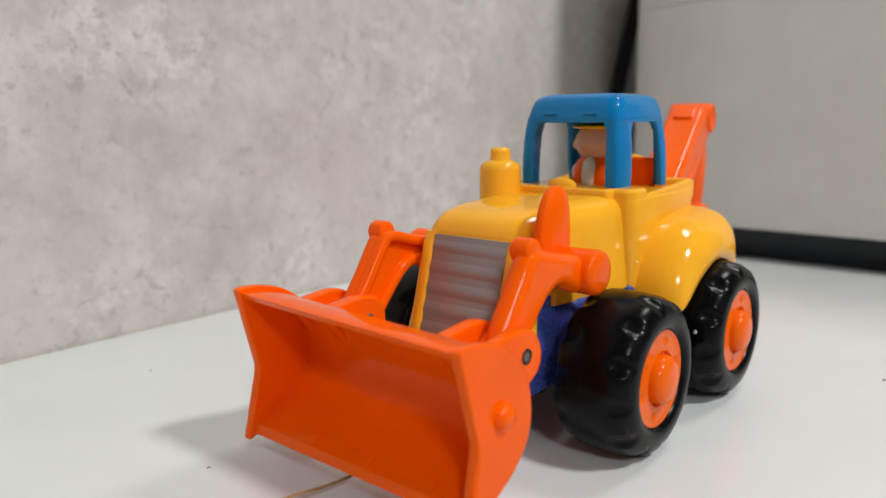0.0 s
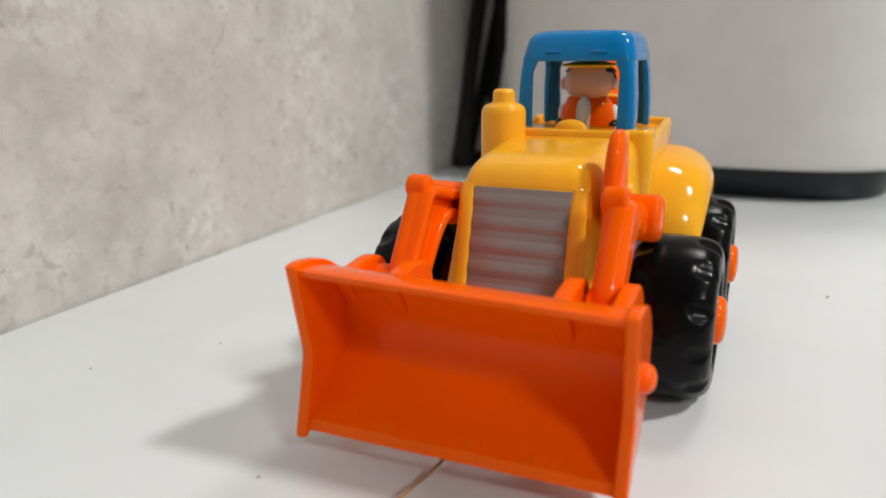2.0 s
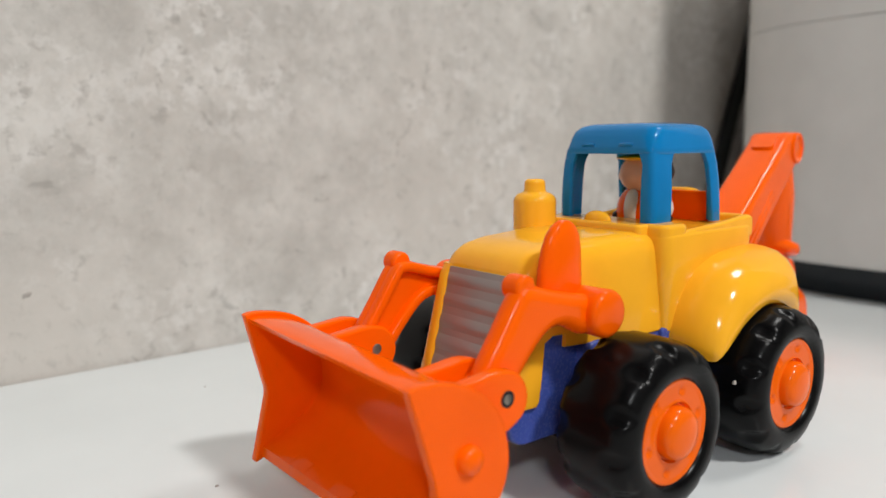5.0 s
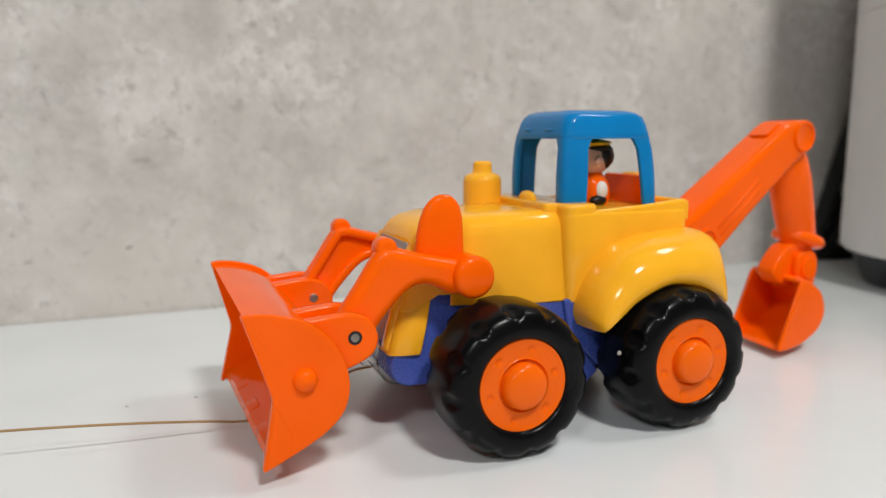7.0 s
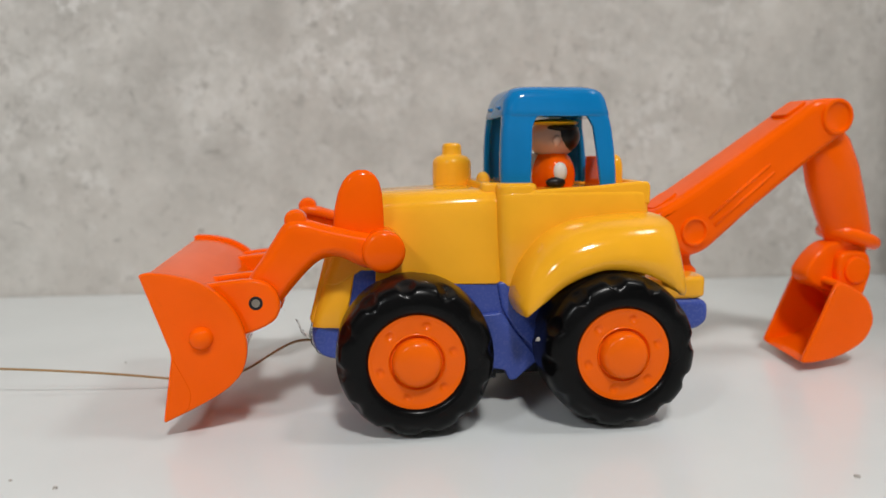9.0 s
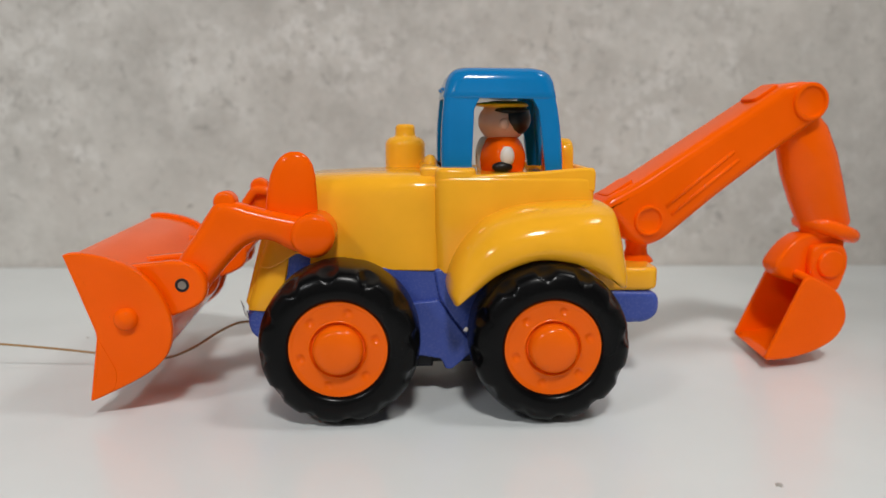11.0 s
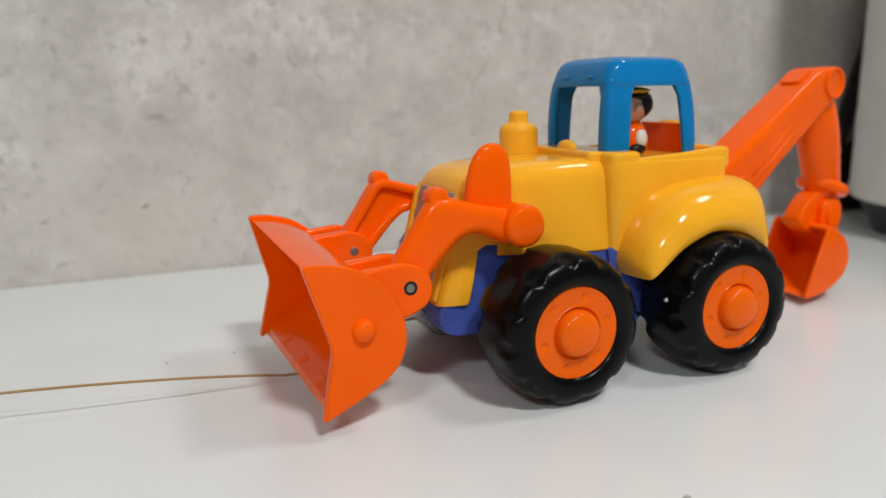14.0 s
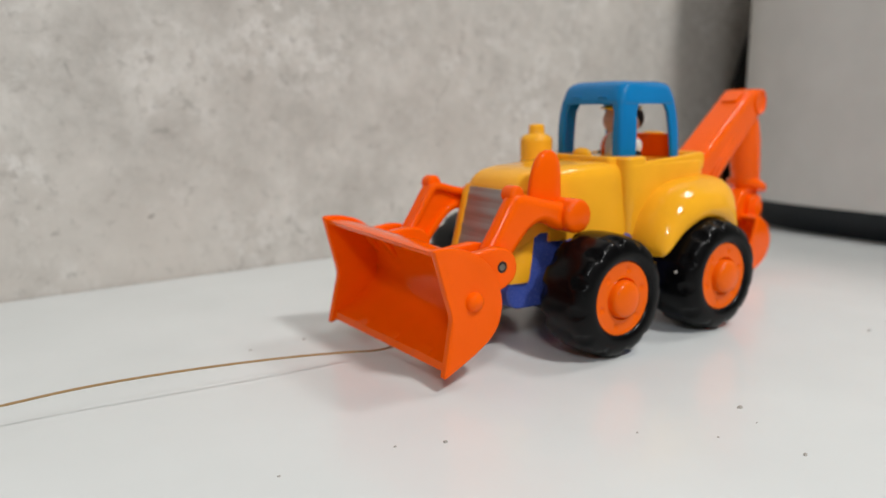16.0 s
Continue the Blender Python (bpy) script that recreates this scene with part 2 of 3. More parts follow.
def tube(bm, path, radii, n=14, flat=1.0):
    """A round bar along a path with rounded ends; flat squeezes it along its second axis."""
    path = [Vector(p) for p in path]
    rings = []
    up = Vector((0, 1, 0))
    for i, p in enumerate(path):
        d = (path[min(i + 1, len(path) - 1)] - path[max(i - 1, 0)]).normalized()
        ref = up if abs(d.dot(up)) < 0.95 else Vector((0, 0, 1))
        s = d.cross(ref).normalized()
        w = s.cross(d).normalized()
        r = radii[i] if isinstance(radii, (list, tuple)) else radii
        rings.append([p + s * r * math.cos(2 * math.pi * k / n) + w * r * flat * math.sin(2 * math.pi * k / n) for k in range(n)])
    loft(bm, rings)
    return bm


def rrect(x0, x1, y0, y1, r, n=5):
    return round_poly([(x0, y0), (x1, y0), (x1, y1), (x0, y1)], r, n)


def block(bm, x0, x1, y0, y1, z0, z1, r=0.05, corner=0.1, steps=4):
    """A box with rounded upright corners and rounded top and bottom rims."""
    plan = rrect(x0, x1, y0, y1, corner)
    low = sorted([(z0 + r * (1 - math.cos(k / steps * math.pi / 2)), r * (1 - math.sin(k / steps * math.pi / 2))) for k in range(steps + 1)])
    high = [(z0 + z1 - z, d) for z, d in low[::-1]]
    loft(bm, [[(p.x, p.y, z) for p in shrink(plan, d)] for z, d in low + high])
    return bm


def box(bm, x0, x1, y0, y1, z0, z1):
    loft(bm, [[(x0, y0, z), (x1, y0, z), (x1, y1, z), (x0, y1, z)] for z in (z0, z1)])
    return bm


def thing(name, label, category, group="", at=(0, 0, 0)):
    e = new(name)
    e.empty_display_size = 0.02
    e.location = at
    return tagged(e, label, category, group)


# ---- the room ----
WALL_Y = 0.2375
X0, X1, Y0, ZF, ZC = -1.7, 1.9, -2.3, -0.745, 1.72


def setting(name, dims, mat, label):
    return tagged(part(name, box(bmesh.new(), *dims), mat, None, label, scale=1), kind="structure")


wall_back = setting("wall_back", (X0, X1, WALL_Y, WALL_Y + 0.12, ZF, ZC), PLASTER, "grey concrete-look plastered wall behind the table")
setting("wall_left", (X0 - 0.1, X0, Y0, WALL_Y + 0.12, ZF, ZC), ROOMPAINT, "plain pale painted side wall")
setting("wall_right", (X1, X1 + 0.1, Y0, WALL_Y + 0.12, ZF, ZC), ROOMPAINT, "plain pale painted side wall")
setting("wall_front", (X0 - 0.1, X1 + 0.1, Y0 - 0.1, Y0, ZF, ZC), ROOMPAINT, "plain pale painted wall opposite the table")
setting("ceiling", (X0 - 0.1, X1 + 0.1, Y0 - 0.1, WALL_Y + 0.12, ZC, ZC + 0.1), ROOMPAINT, "plain pale ceiling above the table")
setting("floor", (X0 - 0.1, X1 + 0.1, Y0 - 0.1, WALL_Y + 0.12, ZF - 0.1, ZF), FLOORWOOD, "plain brown floor under the table")

# ceiling lamp and unseen added pendants: flat round housings just above their lights
lamp = thing("ceiling_lamp", "round white flat ceiling lamp that lights the table", "lamp", at=(LAMP_AT[0], LAMP_AT[1], ZC))
part("housing", lathe(bmesh.new(), [(0.005, 0.0), (0.22, 0.0), (0.235, -0.012), (0.235, -0.04), (0.226, -0.05), (0.005, -0.05)], (0, 0, 0), "z", 48), LAMPWHITE, lamp, scale=1)
for at, energy, colour in SIDE_LIGHTS:
    pendant = thing("added_pendant_lamp", "unseen white round pendant lamp added for side light on the table", "lamp", "pendant lamps", at=(at[0], at[1], ZC))
    drop = at[2] - ZC
    part("shade", lathe(bmesh.new(), [(0.005, drop + 0.01), (0.155, drop + 0.01), (0.165, drop + 0.02), (0.10, drop + 0.09), (0.02, drop + 0.12), (0.005, drop + 0.12)], (0, 0, 0), "z", 40), LAMPWHITE, pendant, scale=1)
    part("cord", lathe(bmesh.new(), [(0.001, drop + 0.11), (0.004, drop + 0.11), (0.004, 0.0), (0.001, 0.0)], (0, 0, 0), "z", 8), CABLE, pendant, scale=1)

# table
table = thing("table", "white laminate table pushed against the plastered wall", "table")
bm = bmesh.new()
block(bm, -1.05, 0.95, -0.46, WALL_Y - 0.0015, -0.025, 0.0, 0.0015, 0.004, 2)
part("tabletop", bm, LAMINATE, table, "glossy white laminate tabletop", scale=1)
for lx in (-0.98, 0.88):
    for ly in (-0.40, 0.17):
        bm = bmesh.new()
        block(bm, lx - 0.025, lx + 0.025, ly - 0.025, ly + 0.025, ZF, -0.025, 0.002, 0.006, 2)
        part("leg", bm, LAMINATE, table, scale=1)

# ---- the appliance beside the wall ----
case = thing("appliance", "large white rounded appliance on a black base on the table", "appliance", at=(0.47, -0.01, 0))
AX, AY = 0.47 / U, -0.01 / U


def case_ring(x0, x1, y0, y1, r):
    return rrect(x0 - AX, x1 - AX, y0 - AY, y1 - AY, r, 12)


bm = bmesh.new()
plan = case_ring(7.5, 12.9, -3.85, 3.53, 2.4)
loft(bm, [[(p.x, p.y, z) for p in shrink(plan, d)] for z, d in ((0.53, 0.25), (0.53, 0.1), (0.55, 0.05), (0.60, 0.015), (0.68, 0.0), (4.19, 0.0), (4.197, 0.012), (4.197, 0.3))])
part("lower_case", bm, CASE, case)
bm = bmesh.new()
loft(bm, [[(p.x, p.y, z) for p in shrink(plan, d)] for z, d in ((4.203, 0.3), (4.203, 0.012), (4.21, 0.0), (8.0, 0.0), (8.25, 0.08), (8.4, 0.3))])
part("lid", bm, CASE, case)
bm = bmesh.new()
loft(bm, [[(p.x, p.y, z) for p in shrink(plan, d)] for z, d in ((4.19, 0.05), (4.21, 0.05))])
part("seam", bm, CASEBASE, case, "dark seam below the lid")
bm = bmesh.new()
loft(bm, [[(p.x, p.y, z) for p in shrink(plan, d)] for z, d in ((0.0, 0.45), (0.02, 0.38), (0.2, 0.3), (0.4, 0.2), (0.53, 0.16))])
part("base", bm, CASEBASE, case, "black recessed base")

# cables hanging behind it, with extra strands added to darken the shaded gap
for pts, r in (
    ([(11.4, 4.58, 8.4), (10.8, 4.58, 5.2), (9.9, 4.58, 2.8), (9.2, 4.56, 0.9), (8.9, 4.5, 0.16), (9.3, 4.38, 0.15), (10.0, 4.1, 0.15)], 0.15),
    ([(12.0, 4.5, 8.2), (11.5, 4.5, 4.4), (10.4, 4.52, 2.0), (9.5, 4.5, 0.6), (9.2, 4.42, 0.14), (10.0, 4.2, 0.13)], 0.13),
    ([(11.4, 4.3, 8.2), (11.6, 4.3, 4.4), (11.2, 4.4, 2.6), (10.2, 4.45, 1.6), (9.3, 4.52, 0.9), (8.8, 4.52, 0.12), (9.6, 4.3, 0.11)], 0.11),
    ([(10.9, 4.15, 8.3), (10.6, 4.15, 5.4), (10.5, 4.2, 3.0), (10.1, 4.25, 1.3), (9.8, 4.2, 0.14), (10.5, 4.0, 0.13)], 0.13),
    ([(12.0, 4.0, 8.3), (11.4, 4.05, 5.0), (11.2, 4.1, 2.4), (11.0, 4.1, 0.7), (10.9, 4.05, 0.12), (11.5, 3.95, 0.11)], 0.11),
):
    tagged(part("cable", tube(bmesh.new(), spline([(x + 0.4, y, z) for x, y, z in pts], 8), r, 10), CABLE), "black cable hanging between wall and appliance", "cable", "cables behind the appliance")

# ---- the toy loader ----
toy = thing("toy_backhoe_loader", "yellow and orange plastic toy backhoe loader with blue cab", "toy", at=(0, 0, 0.02 * U))


def mirror_y(bm):
    bmesh.ops.scale(bm, vec=(1, -1, 1), verts=bm.verts)
    bmesh.ops.reverse_faces(bm, faces=bm.faces)
    return bm


# chassis: violet tub with rounded nose, skirt between the wheels, tail
chassis_profile = round_poly([(-0.63, 1.2), (-0.775, 0.66), (-0.78, 0.56), (-0.74, 0.46), (-0.65, 0.405), (-0.2, 0.40), (0.6, 0.44), (1.2, 0.44), (1.9, 0.52), (2.46, 0.53), (2.555, 0.6), (2.555, 0.79), (2.0, 0.80), (1.9, 1.03), (0.0, 1.06), (-0.1, 1.2)], 0.1, 4)
chassis = part("chassis", slab(bmesh.new(), chassis_profile, -0.47, 0.47, 0.045, 4), PURPLE, toy, "violet-blue lower body")
for s in (1, -1):
    bm = slab(bmesh.new(), round_poly([(-0.10, 1.02), (-0.16, 0.62), (-0.08, 0.46), (0.50, 0.42), (0.62, 0.36), (1.04, 0.38), (1.14, 0.5), (1.2, 0.7), (1.2, 1.03), (0.0, 1.04)], 0.05, 4), -0.60, -0.40, 0.03)
    part("side_skirt", bm if s > 0 else mirror_y(bm), PURPLE, toy)
    # pointed step with a slanting front edge
    bm = slab(bmesh.new(), round_poly([(0.50, 0.75), (0.74, 0.775), (0.80, 0.69), (0.90, 0.55), (1.04, 0.38), (0.85, 0.215), (0.80, 0.215), (0.76, 0.30), (0.52, 0.34)], [0.01, 0.02, 0.04, 0.05, 0.02, 0.015, 0.015, 0.02, 0.02], 4), -0.655, -0.50, 0.014, 3)
    part("skirt_step", bm if s > 0 else mirror_y(bm), PURPLE, toy)
    bm = slab(bmesh.new(), round_poly([(0.70, 1.02), (0.74, 0.80), (0.86, 0.60), (1.06, 0.40), (1.18, 0.46), (1.2, 0.70), (1.2, 1.02)], 0.04, 4), -0.635, -0.55, 0.02, 3)
    part("arch_panel", bm if s > 0 else mirror_y(bm), PURPLE, toy)
    bm = block(bmesh.new(), 0.56, 0.70, -0.60, -0.50, 0.22, 0.36, 0.012, 0.02, 2)
    part("axle_clip", bm if s > 0 else mirror_y(bm), DARK, toy)
part("underframe", box(bmesh.new(), -0.1, 2.1, -0.34, 0.34, 0.27, 0.46), DARK, toy, "dark underside plate")

part("gearbox", block(bmesh.new(), 0.42, 1.12, -0.44, 0.44, 0.2, 0.44, 0.03, 0.06, 3), DARK, toy, "black gearbox under the body")

# violet cheeks flush with the nose, down to the rounded keel
for s in (-1, 1):
    bm = slab(bmesh.new(), round_poly([(-0.70, 0.70), (-0.775, 0.60), (-0.745, 0.47), (-0.64, 0.40), (0.08, 0.40), (0.25, 0.80), (0.25, 1.14), (-0.50, 1.14)], [0.05, 0.08, 0.08, 0.08, 0.05, 0.05, 0.03, 0.05], 4), -0.506, -0.40, 0.025, 4)
    part("nose_cheek", bm if s < 0 else mirror_y(bm), PURPLE, chassis)

# hood: rounded shell that leans forward at the nose


def hood_ring(k, half, zb, zt, r):
    """Cross-section of the hood; k=0 at the leaning nose, 1 at the cab."""
    sec = round_poly([(-half, zb), (half, zb), (half * 0.86, zt), (-half * 0.86, zt)], [0.02, 0.02, r, r], 6)
    ring = []
    for y, z in sec:
        nose = -0.545 - (1.53 - z) * 0.267
        crown = 0.03 * (1 - (y / half) ** 2) * max(0, (z - zb) / (zt - zb)) ** 4
        ring.append((nose + (0.755 - nose) * k, y, z + crown))
    return ring


bm = bmesh.new()
loft(bm, [hood_ring(*a) for a in (
    (0.0, 0.435, 1.02, 1.53, 0.07), (0.006, 0.465, 1.01, 1.575, 0.1), (0.03, 0.49, 1.0, 1.63, 0.13), (0.08, 0.51, 1.0, 1.67, 0.15),
    (0.2, 0.53, 1.12, 1.70, 0.16), (0.28, 0.542, 1.12, 1.705, 0.16), (0.29, 0.543, 1.03, 1.706, 0.16), (0.46, 0.568, 1.02, 1.716, 0.16), (0.47, 0.57, 1.0, 1.717, 0.16), (0.5, 0.575, 1.0, 1.72, 0.16), (0.8, 0.61, 1.0, 1.73, 0.15), (0.95, 0.62, 1.0, 1.73, 0.14), (0.985, 0.61, 1.0, 1.715, 0.13), (1.0, 0.585, 1.01, 1.68, 0.12))])
hood = part("hood", bm, YELLOW, toy, "yellow rounded engine hood", 40)

# yellow nose running down either side of the grille, in line with the hood


def nose_ring(k, half):
    ring = []
    for f, z in ((-1, 0.70), (-0.97, 0.665), (0.97, 0.665), (1, 0.70), (1, 0.85), (1, 1.0), (1, 1.3), (-1, 1.3), (-1, 1.0), (-1, 0.85)):
        front = -0.545 - (1.53 - z) * 0.267
        ring.append((front + 0.003 + (0.755 - front) * k * (1 if z > 0.7 else 0.97), f * (half * (1 - 0.215 * (z - 1.0)) - 0.003), z))
    return ring


bm = bmesh.new()
loft(bm, [nose_ring(*a) for a in ((0.0, 0.435), (0.006, 0.465), (0.03, 0.49), (0.08, 0.51), (0.15, 0.522), (0.163, 0.518), (0.17, 0.505))])
nose = part("nose", bm, YELLOW, toy, "yellow nose band round the grille", 40)
for s in (-1, 1):
    bm = bmesh.new()
    rings = []
    for z in (0.69, 0.72, 0.9, 1.1, 1.3, 1.46, 1.51, 1.535):
        front = -0.545 - (1.53 - z) * 0.267
        lift = 0.034 if 0.7 < z < 1.5 else 0.012
        rings.append([(p.x, s * p.y, z) for p in rrect(front - lift, front + 0.08, 0.332, 0.452, 0.05, 5)])
    loft(bm, rings)
    part("grille_surround", bm, YELLOW, nose, angle=50)

# grille: sunk grey louvres in a surround
grille = part("grille", slab(bmesh.new(), [(-0.50, 1.52), (-0.565, 1.52), (-0.765, 0.74), (-0.66, 0.74)], -0.345, 0.345, 0.01, 2), GREY, toy, "silver-grey louvred grille")
for i in range(5):
    zt = 1.505 - i * 0.152
    xt = -0.557 - (1.53 - zt) * 0.263
    swell = spline([(xt + 0.002, zt), (xt - 0.014, zt - 0.03), (xt - 0.030, zt - 0.07), (xt - 0.034, zt - 0.105), (xt - 0.034, zt - 0.146)], 4)
    bm = slab(bmesh.new(), [Vector((xt + 0.03, zt)), *swell, Vector((xt + 0.03, zt - 0.148))], -0.338, 0.338, 0.004, 2)
    part("louvre", bm, GREY, grille, angle=50)
# chimney
bm = bmesh.new()
lathe(bm, [(0.02, 1.25), (0.18, 1.25), (0.18, 1.93)] + arc(0.08, 0, 82, 0.10, 1.93) + [(0.096, 2.017), (0.09, 2.03), (0.088, 2.083)] + arc(0.04, 10, 85, 0.048, 2.083) + [(0.004, 2.124)], (0.48, 0.50, 0), "z", 32)
part("chimney", bm, YELLOW, toy, "stubby yellow exhaust stack")

# cab deck
bm = bmesh.new()
block(bm, 0.71, 1.95, -0.645, 0.645, 0.96, 1.745, 0.05, 0.11, 5)
deck = part("cab_deck", bm, YELLOW, toy, "yellow body below the cab")
bm = bmesh.new()
block(bm, 0.712, 1.03, -0.638, 0.638, 1.62, 1.80, 0.04, 0.10, 5)
part("deck_step", bm, YELLOW, deck)
for sy in (-1, 1):
    rim_line = round_poly([(0.98, 1.62), (0.98, 1.745), (1.5, 1.775), (1.88, 1.81), (1.948, 1.79), (1.945, 1.62)], [0.02, 0.03, 0.05, 0.06, 0.05, 0.02], 4)
    bm = slab(bmesh.new(), rim_line, 0.57, 0.636, 0.025, 4)
    part("deck_rim", bm if sy > 0 else mirror_y(bm), YELLOW, deck)
bm = bmesh.new()
block(bm, 1.87, 1.948, -0.62, 0.62, 1.62, 1.805, 0.03, 0.035, 3)
part("deck_rim", bm, YELLOW, deck)
bm = bmesh.new()
block(bm, 0.60, 0.80, -0.47, 0.47, 1.70, 1.80, 0.025, 0.05, 3)
part("dashboard", bm, YELLOW, toy)
bm = bmesh.new()
lathe(bm, [(0.118, 1.77), (0.116, 1.80)] + [(0.116 * math.cos(radians(a)), 1.80 + 0.076 * math.sin(radians(a))) for a in (15, 30, 45, 60, 75, 87)], (0.69, 0.0, 0), "z", 24)
for v in bm.verts:                 # a low ridge, wider across the toy
    v.co.x = 0.69 + (v.co.x - 0.69) * 0.5
    v.co.y *= 1.15
part("button", bm, YELLOW, toy, "low yellow ridge before the cab")
bm = bmesh.new()
slab(bm, round_poly([(-0.19, 1.7), (0.24, 1.7), (0.24, 2.02), (-0.19, 2.02)], [0.01, 0.01, 0.16, 0.16], 6), 1.74, 1.86, 0.04)
bmesh.ops.rotate(bm, cent=(0, 0, 0), matrix=Matrix.Rotation(radians(-90), 3, "Z"), verts=bm.verts)
part("seat_back", bm, YELLOW, toy, "yellow rounded seat back")

# orange sheet stands in for shade and orange bounce on the yellow seat
bm = bmesh.new()
slab(bm, round_poly([(-0.30, 1.7), (0.36, 1.7), (0.36, 2.0), (-0.30, 2.0)], [0.01, 0.01, 0.05, 0.05], 4), 1.685, 1.735, 0.015)
bmesh.ops.rotate(bm, cent=(0, 0, 0), matrix=Matrix.Rotation(radians(-90), 3, "Z"), verts=bm.verts)
part("seat_shade_panel", bm, ORANGE, toy, "flat orange panel for shade and orange bounce on the seat front")

# blue cab: roof on four pillars
CAB_Y = 0.003
bm = bmesh.new()
roof_rings = []
for z, x0, x1, hw, r in ((2.327, 0.84, 1.56, 0.38, 0.05), (2.327, 0.785, 1.66, 0.425, 0.09), (2.342, 0.775, 1.668, 0.432, 0.1), (2.382, 0.785, 1.663, 0.428, 0.12), (2.442, 0.80, 1.65, 0.412, 0.13), (2.497, 0.825, 1.625, 0.40, 0.14), (2.532, 0.86, 1.585, 0.365, 0.14), (2.552, 0.91, 1.52, 0.30, 0.13), (2.559, 1.0, 1.4, 0.2, 0.1)):
    roof_rings.append([(p.x, p.y, z + 0.014 * (z > 2.4)) for p in rrect(x0, x1, CAB_Y - hw - 0.03, CAB_Y + hw + 0.03, r, 6)])
loft(bm, roof_rings)
cab = part("cab_roof", bm, BLUE, toy, "glossy blue cab roof", 50)
for sy in (-1, 1):
    for front in (True, False):
        bm = bmesh.new()
        rings = []
        for k in range(11):
            t = k / 10
            z = 1.76 + t * 0.60
            bow = math.sin(t * math.pi) * 0.012
            if front:
                xa, xb = 0.765 + 0.02 * t - bow, 1.0 + 0.02 * t
            else:
                xa, xb = 1.725 - 0.07 * t + bow, 1.585 - 0.085 * t
            ya, yb = 0.355, 0.48 - 0.03 * t + bow
            flare = max(0.0, t - 0.82) * 0.3
            wall = 0.05 if front else -0.05
            xb += flare if front else -flare
            ell = round_poly([(xa, yb), (xb, yb), (xb, yb - 0.05), (xa + wall, yb - 0.05), (xa + wall, ya - flare), (xa, ya - flare)], [0.07, 0.015, 0.015, 0.02, 0.015, 0.015], 4)
            rings.append([(p.x, CAB_Y + sy * p.y, z) for p in ell])
        loft(bm, rings)
        part("pillar", bm, BLUE, toy)
for sy in (-1, 1):
    bm = bmesh.new()
    tube(bm, spline([(0.79, sy * 0.13, 2.40), (0.777, sy * 0.19, 2.405), (0.79, sy * 0.25, 2.40)], 4), 0.014, 10)
    part("roof_lamp", bm, BLUE, cab)

# fenders


def fender(side):
    top = spline([(0.83, 0.80), (0.79, 0.93), (0.87, 1.17), (1.06, 1.40), (1.30, 1.51), (1.58, 1.55), (1.90, 1.56), (2.03, 1.53), (2.09, 1.44), (2.17, 1.05), (2.16, 0.93)], 5)
    low = spline([(0.88, 0.82), (0.91, 0.85), (1.00, 0.93), (1.13, 1.04), (1.28, 1.115), (1.45, 1.165), (1.66, 1.15), (1.80, 1.11), (1.92, 1.055), (2.02, 0.99), (2.08, 0.94)], 5)
    rings = []
    for i, (o, l) in enumerate(zip(top, low)):
        s = i / (len(top) - 1)
        swell = math.sin(math.pi * min(1, max(0.0, s * 0.9 + 0.08))) ** 0.5
        ring = []
        for f, y in ((0.0, 0.50), (0.0, 0.62), (0.02, 0.74), (0.08, 0.85), (0.2, 0.945), (0.38, 1.02), (0.58, 1.06), (0.78, 1.075), (0.94, 1.07), (1.0, 1.05), (0.96, 1.0), (0.75, 0.97), (0.6, 0.9), (0.5, 0.7), (0.5, 0.50)):
            p = o.lerp(l, f)
            yy = 0.55 + (y - 0.55) * (0.72 + 0.28 * swell) if y > 0.55 else y
            ring.append((p.x, side * yy, p.y))
        rings.append(ring)
    bm = bmesh.new()
    loft(bm, rings)
    return bm


for side in (-1, 1):
    part("fender", fender(side), YELLOW, toy, "bulging yellow rear fender", 45)
bm = bmesh.new()
block(bm, 1.8, 2.565, -0.46, 0.46, 0.795, 0.985, 0.04, 0.16)
part("tail_platform", bm, YELLOW, toy, "yellow platform behind the cab")

# wheels


WHEEL_Y, WHEEL_R = 0.975, 0.59


def tyre_mesh():
    """Fat tyre about the y axis, outer side at -y, with oval dents round both shoulders."""
    prof = [(0.335, -0.24), (0.36, -0.285), (0.40, -0.302), (0.45, -0.300), (0.50, -0.285), (0.54, -0.255), (0.565, -0.205), (0.578, -0.13), (0.583, -0.02), (0.583, 0.10), (0.578, 0.19), (0.56, 0.24), (0.52, 0.27), (0.46, 0.28), (0.40, 0.27), (0.35, 0.24)]
    fine = spline(prof, 3)
    n, lobes = 192, 12
    rings = []
    for r, a in fine:
        ring = []
        for i in range(n):
            t = 2 * math.pi * i / n
            ph = (t * lobes / (2 * math.pi)) % 1.0
            dent = 0.0
            for centre_a, shift in ((-0.215, 0.0), (0.225, 0.5)):
                q = ((ph + shift) % 1.0) - 0.5
                d2 = (q / 0.24) ** 2 + ((a - centre_a) / 0.085) ** 2
                if r > 0.47:
                    dent += 0.030 * max(0.0, 1 - d2) ** 0.7
            rr = r - dent
            ring.append((rr * math.cos(t), a, rr * math.sin(t)))
        rings.append(ring)
    bm = bmesh.new()
    loft(bm, rings, caps=False)
    return mesh_of("tyre", bm, RUBBER, 50)


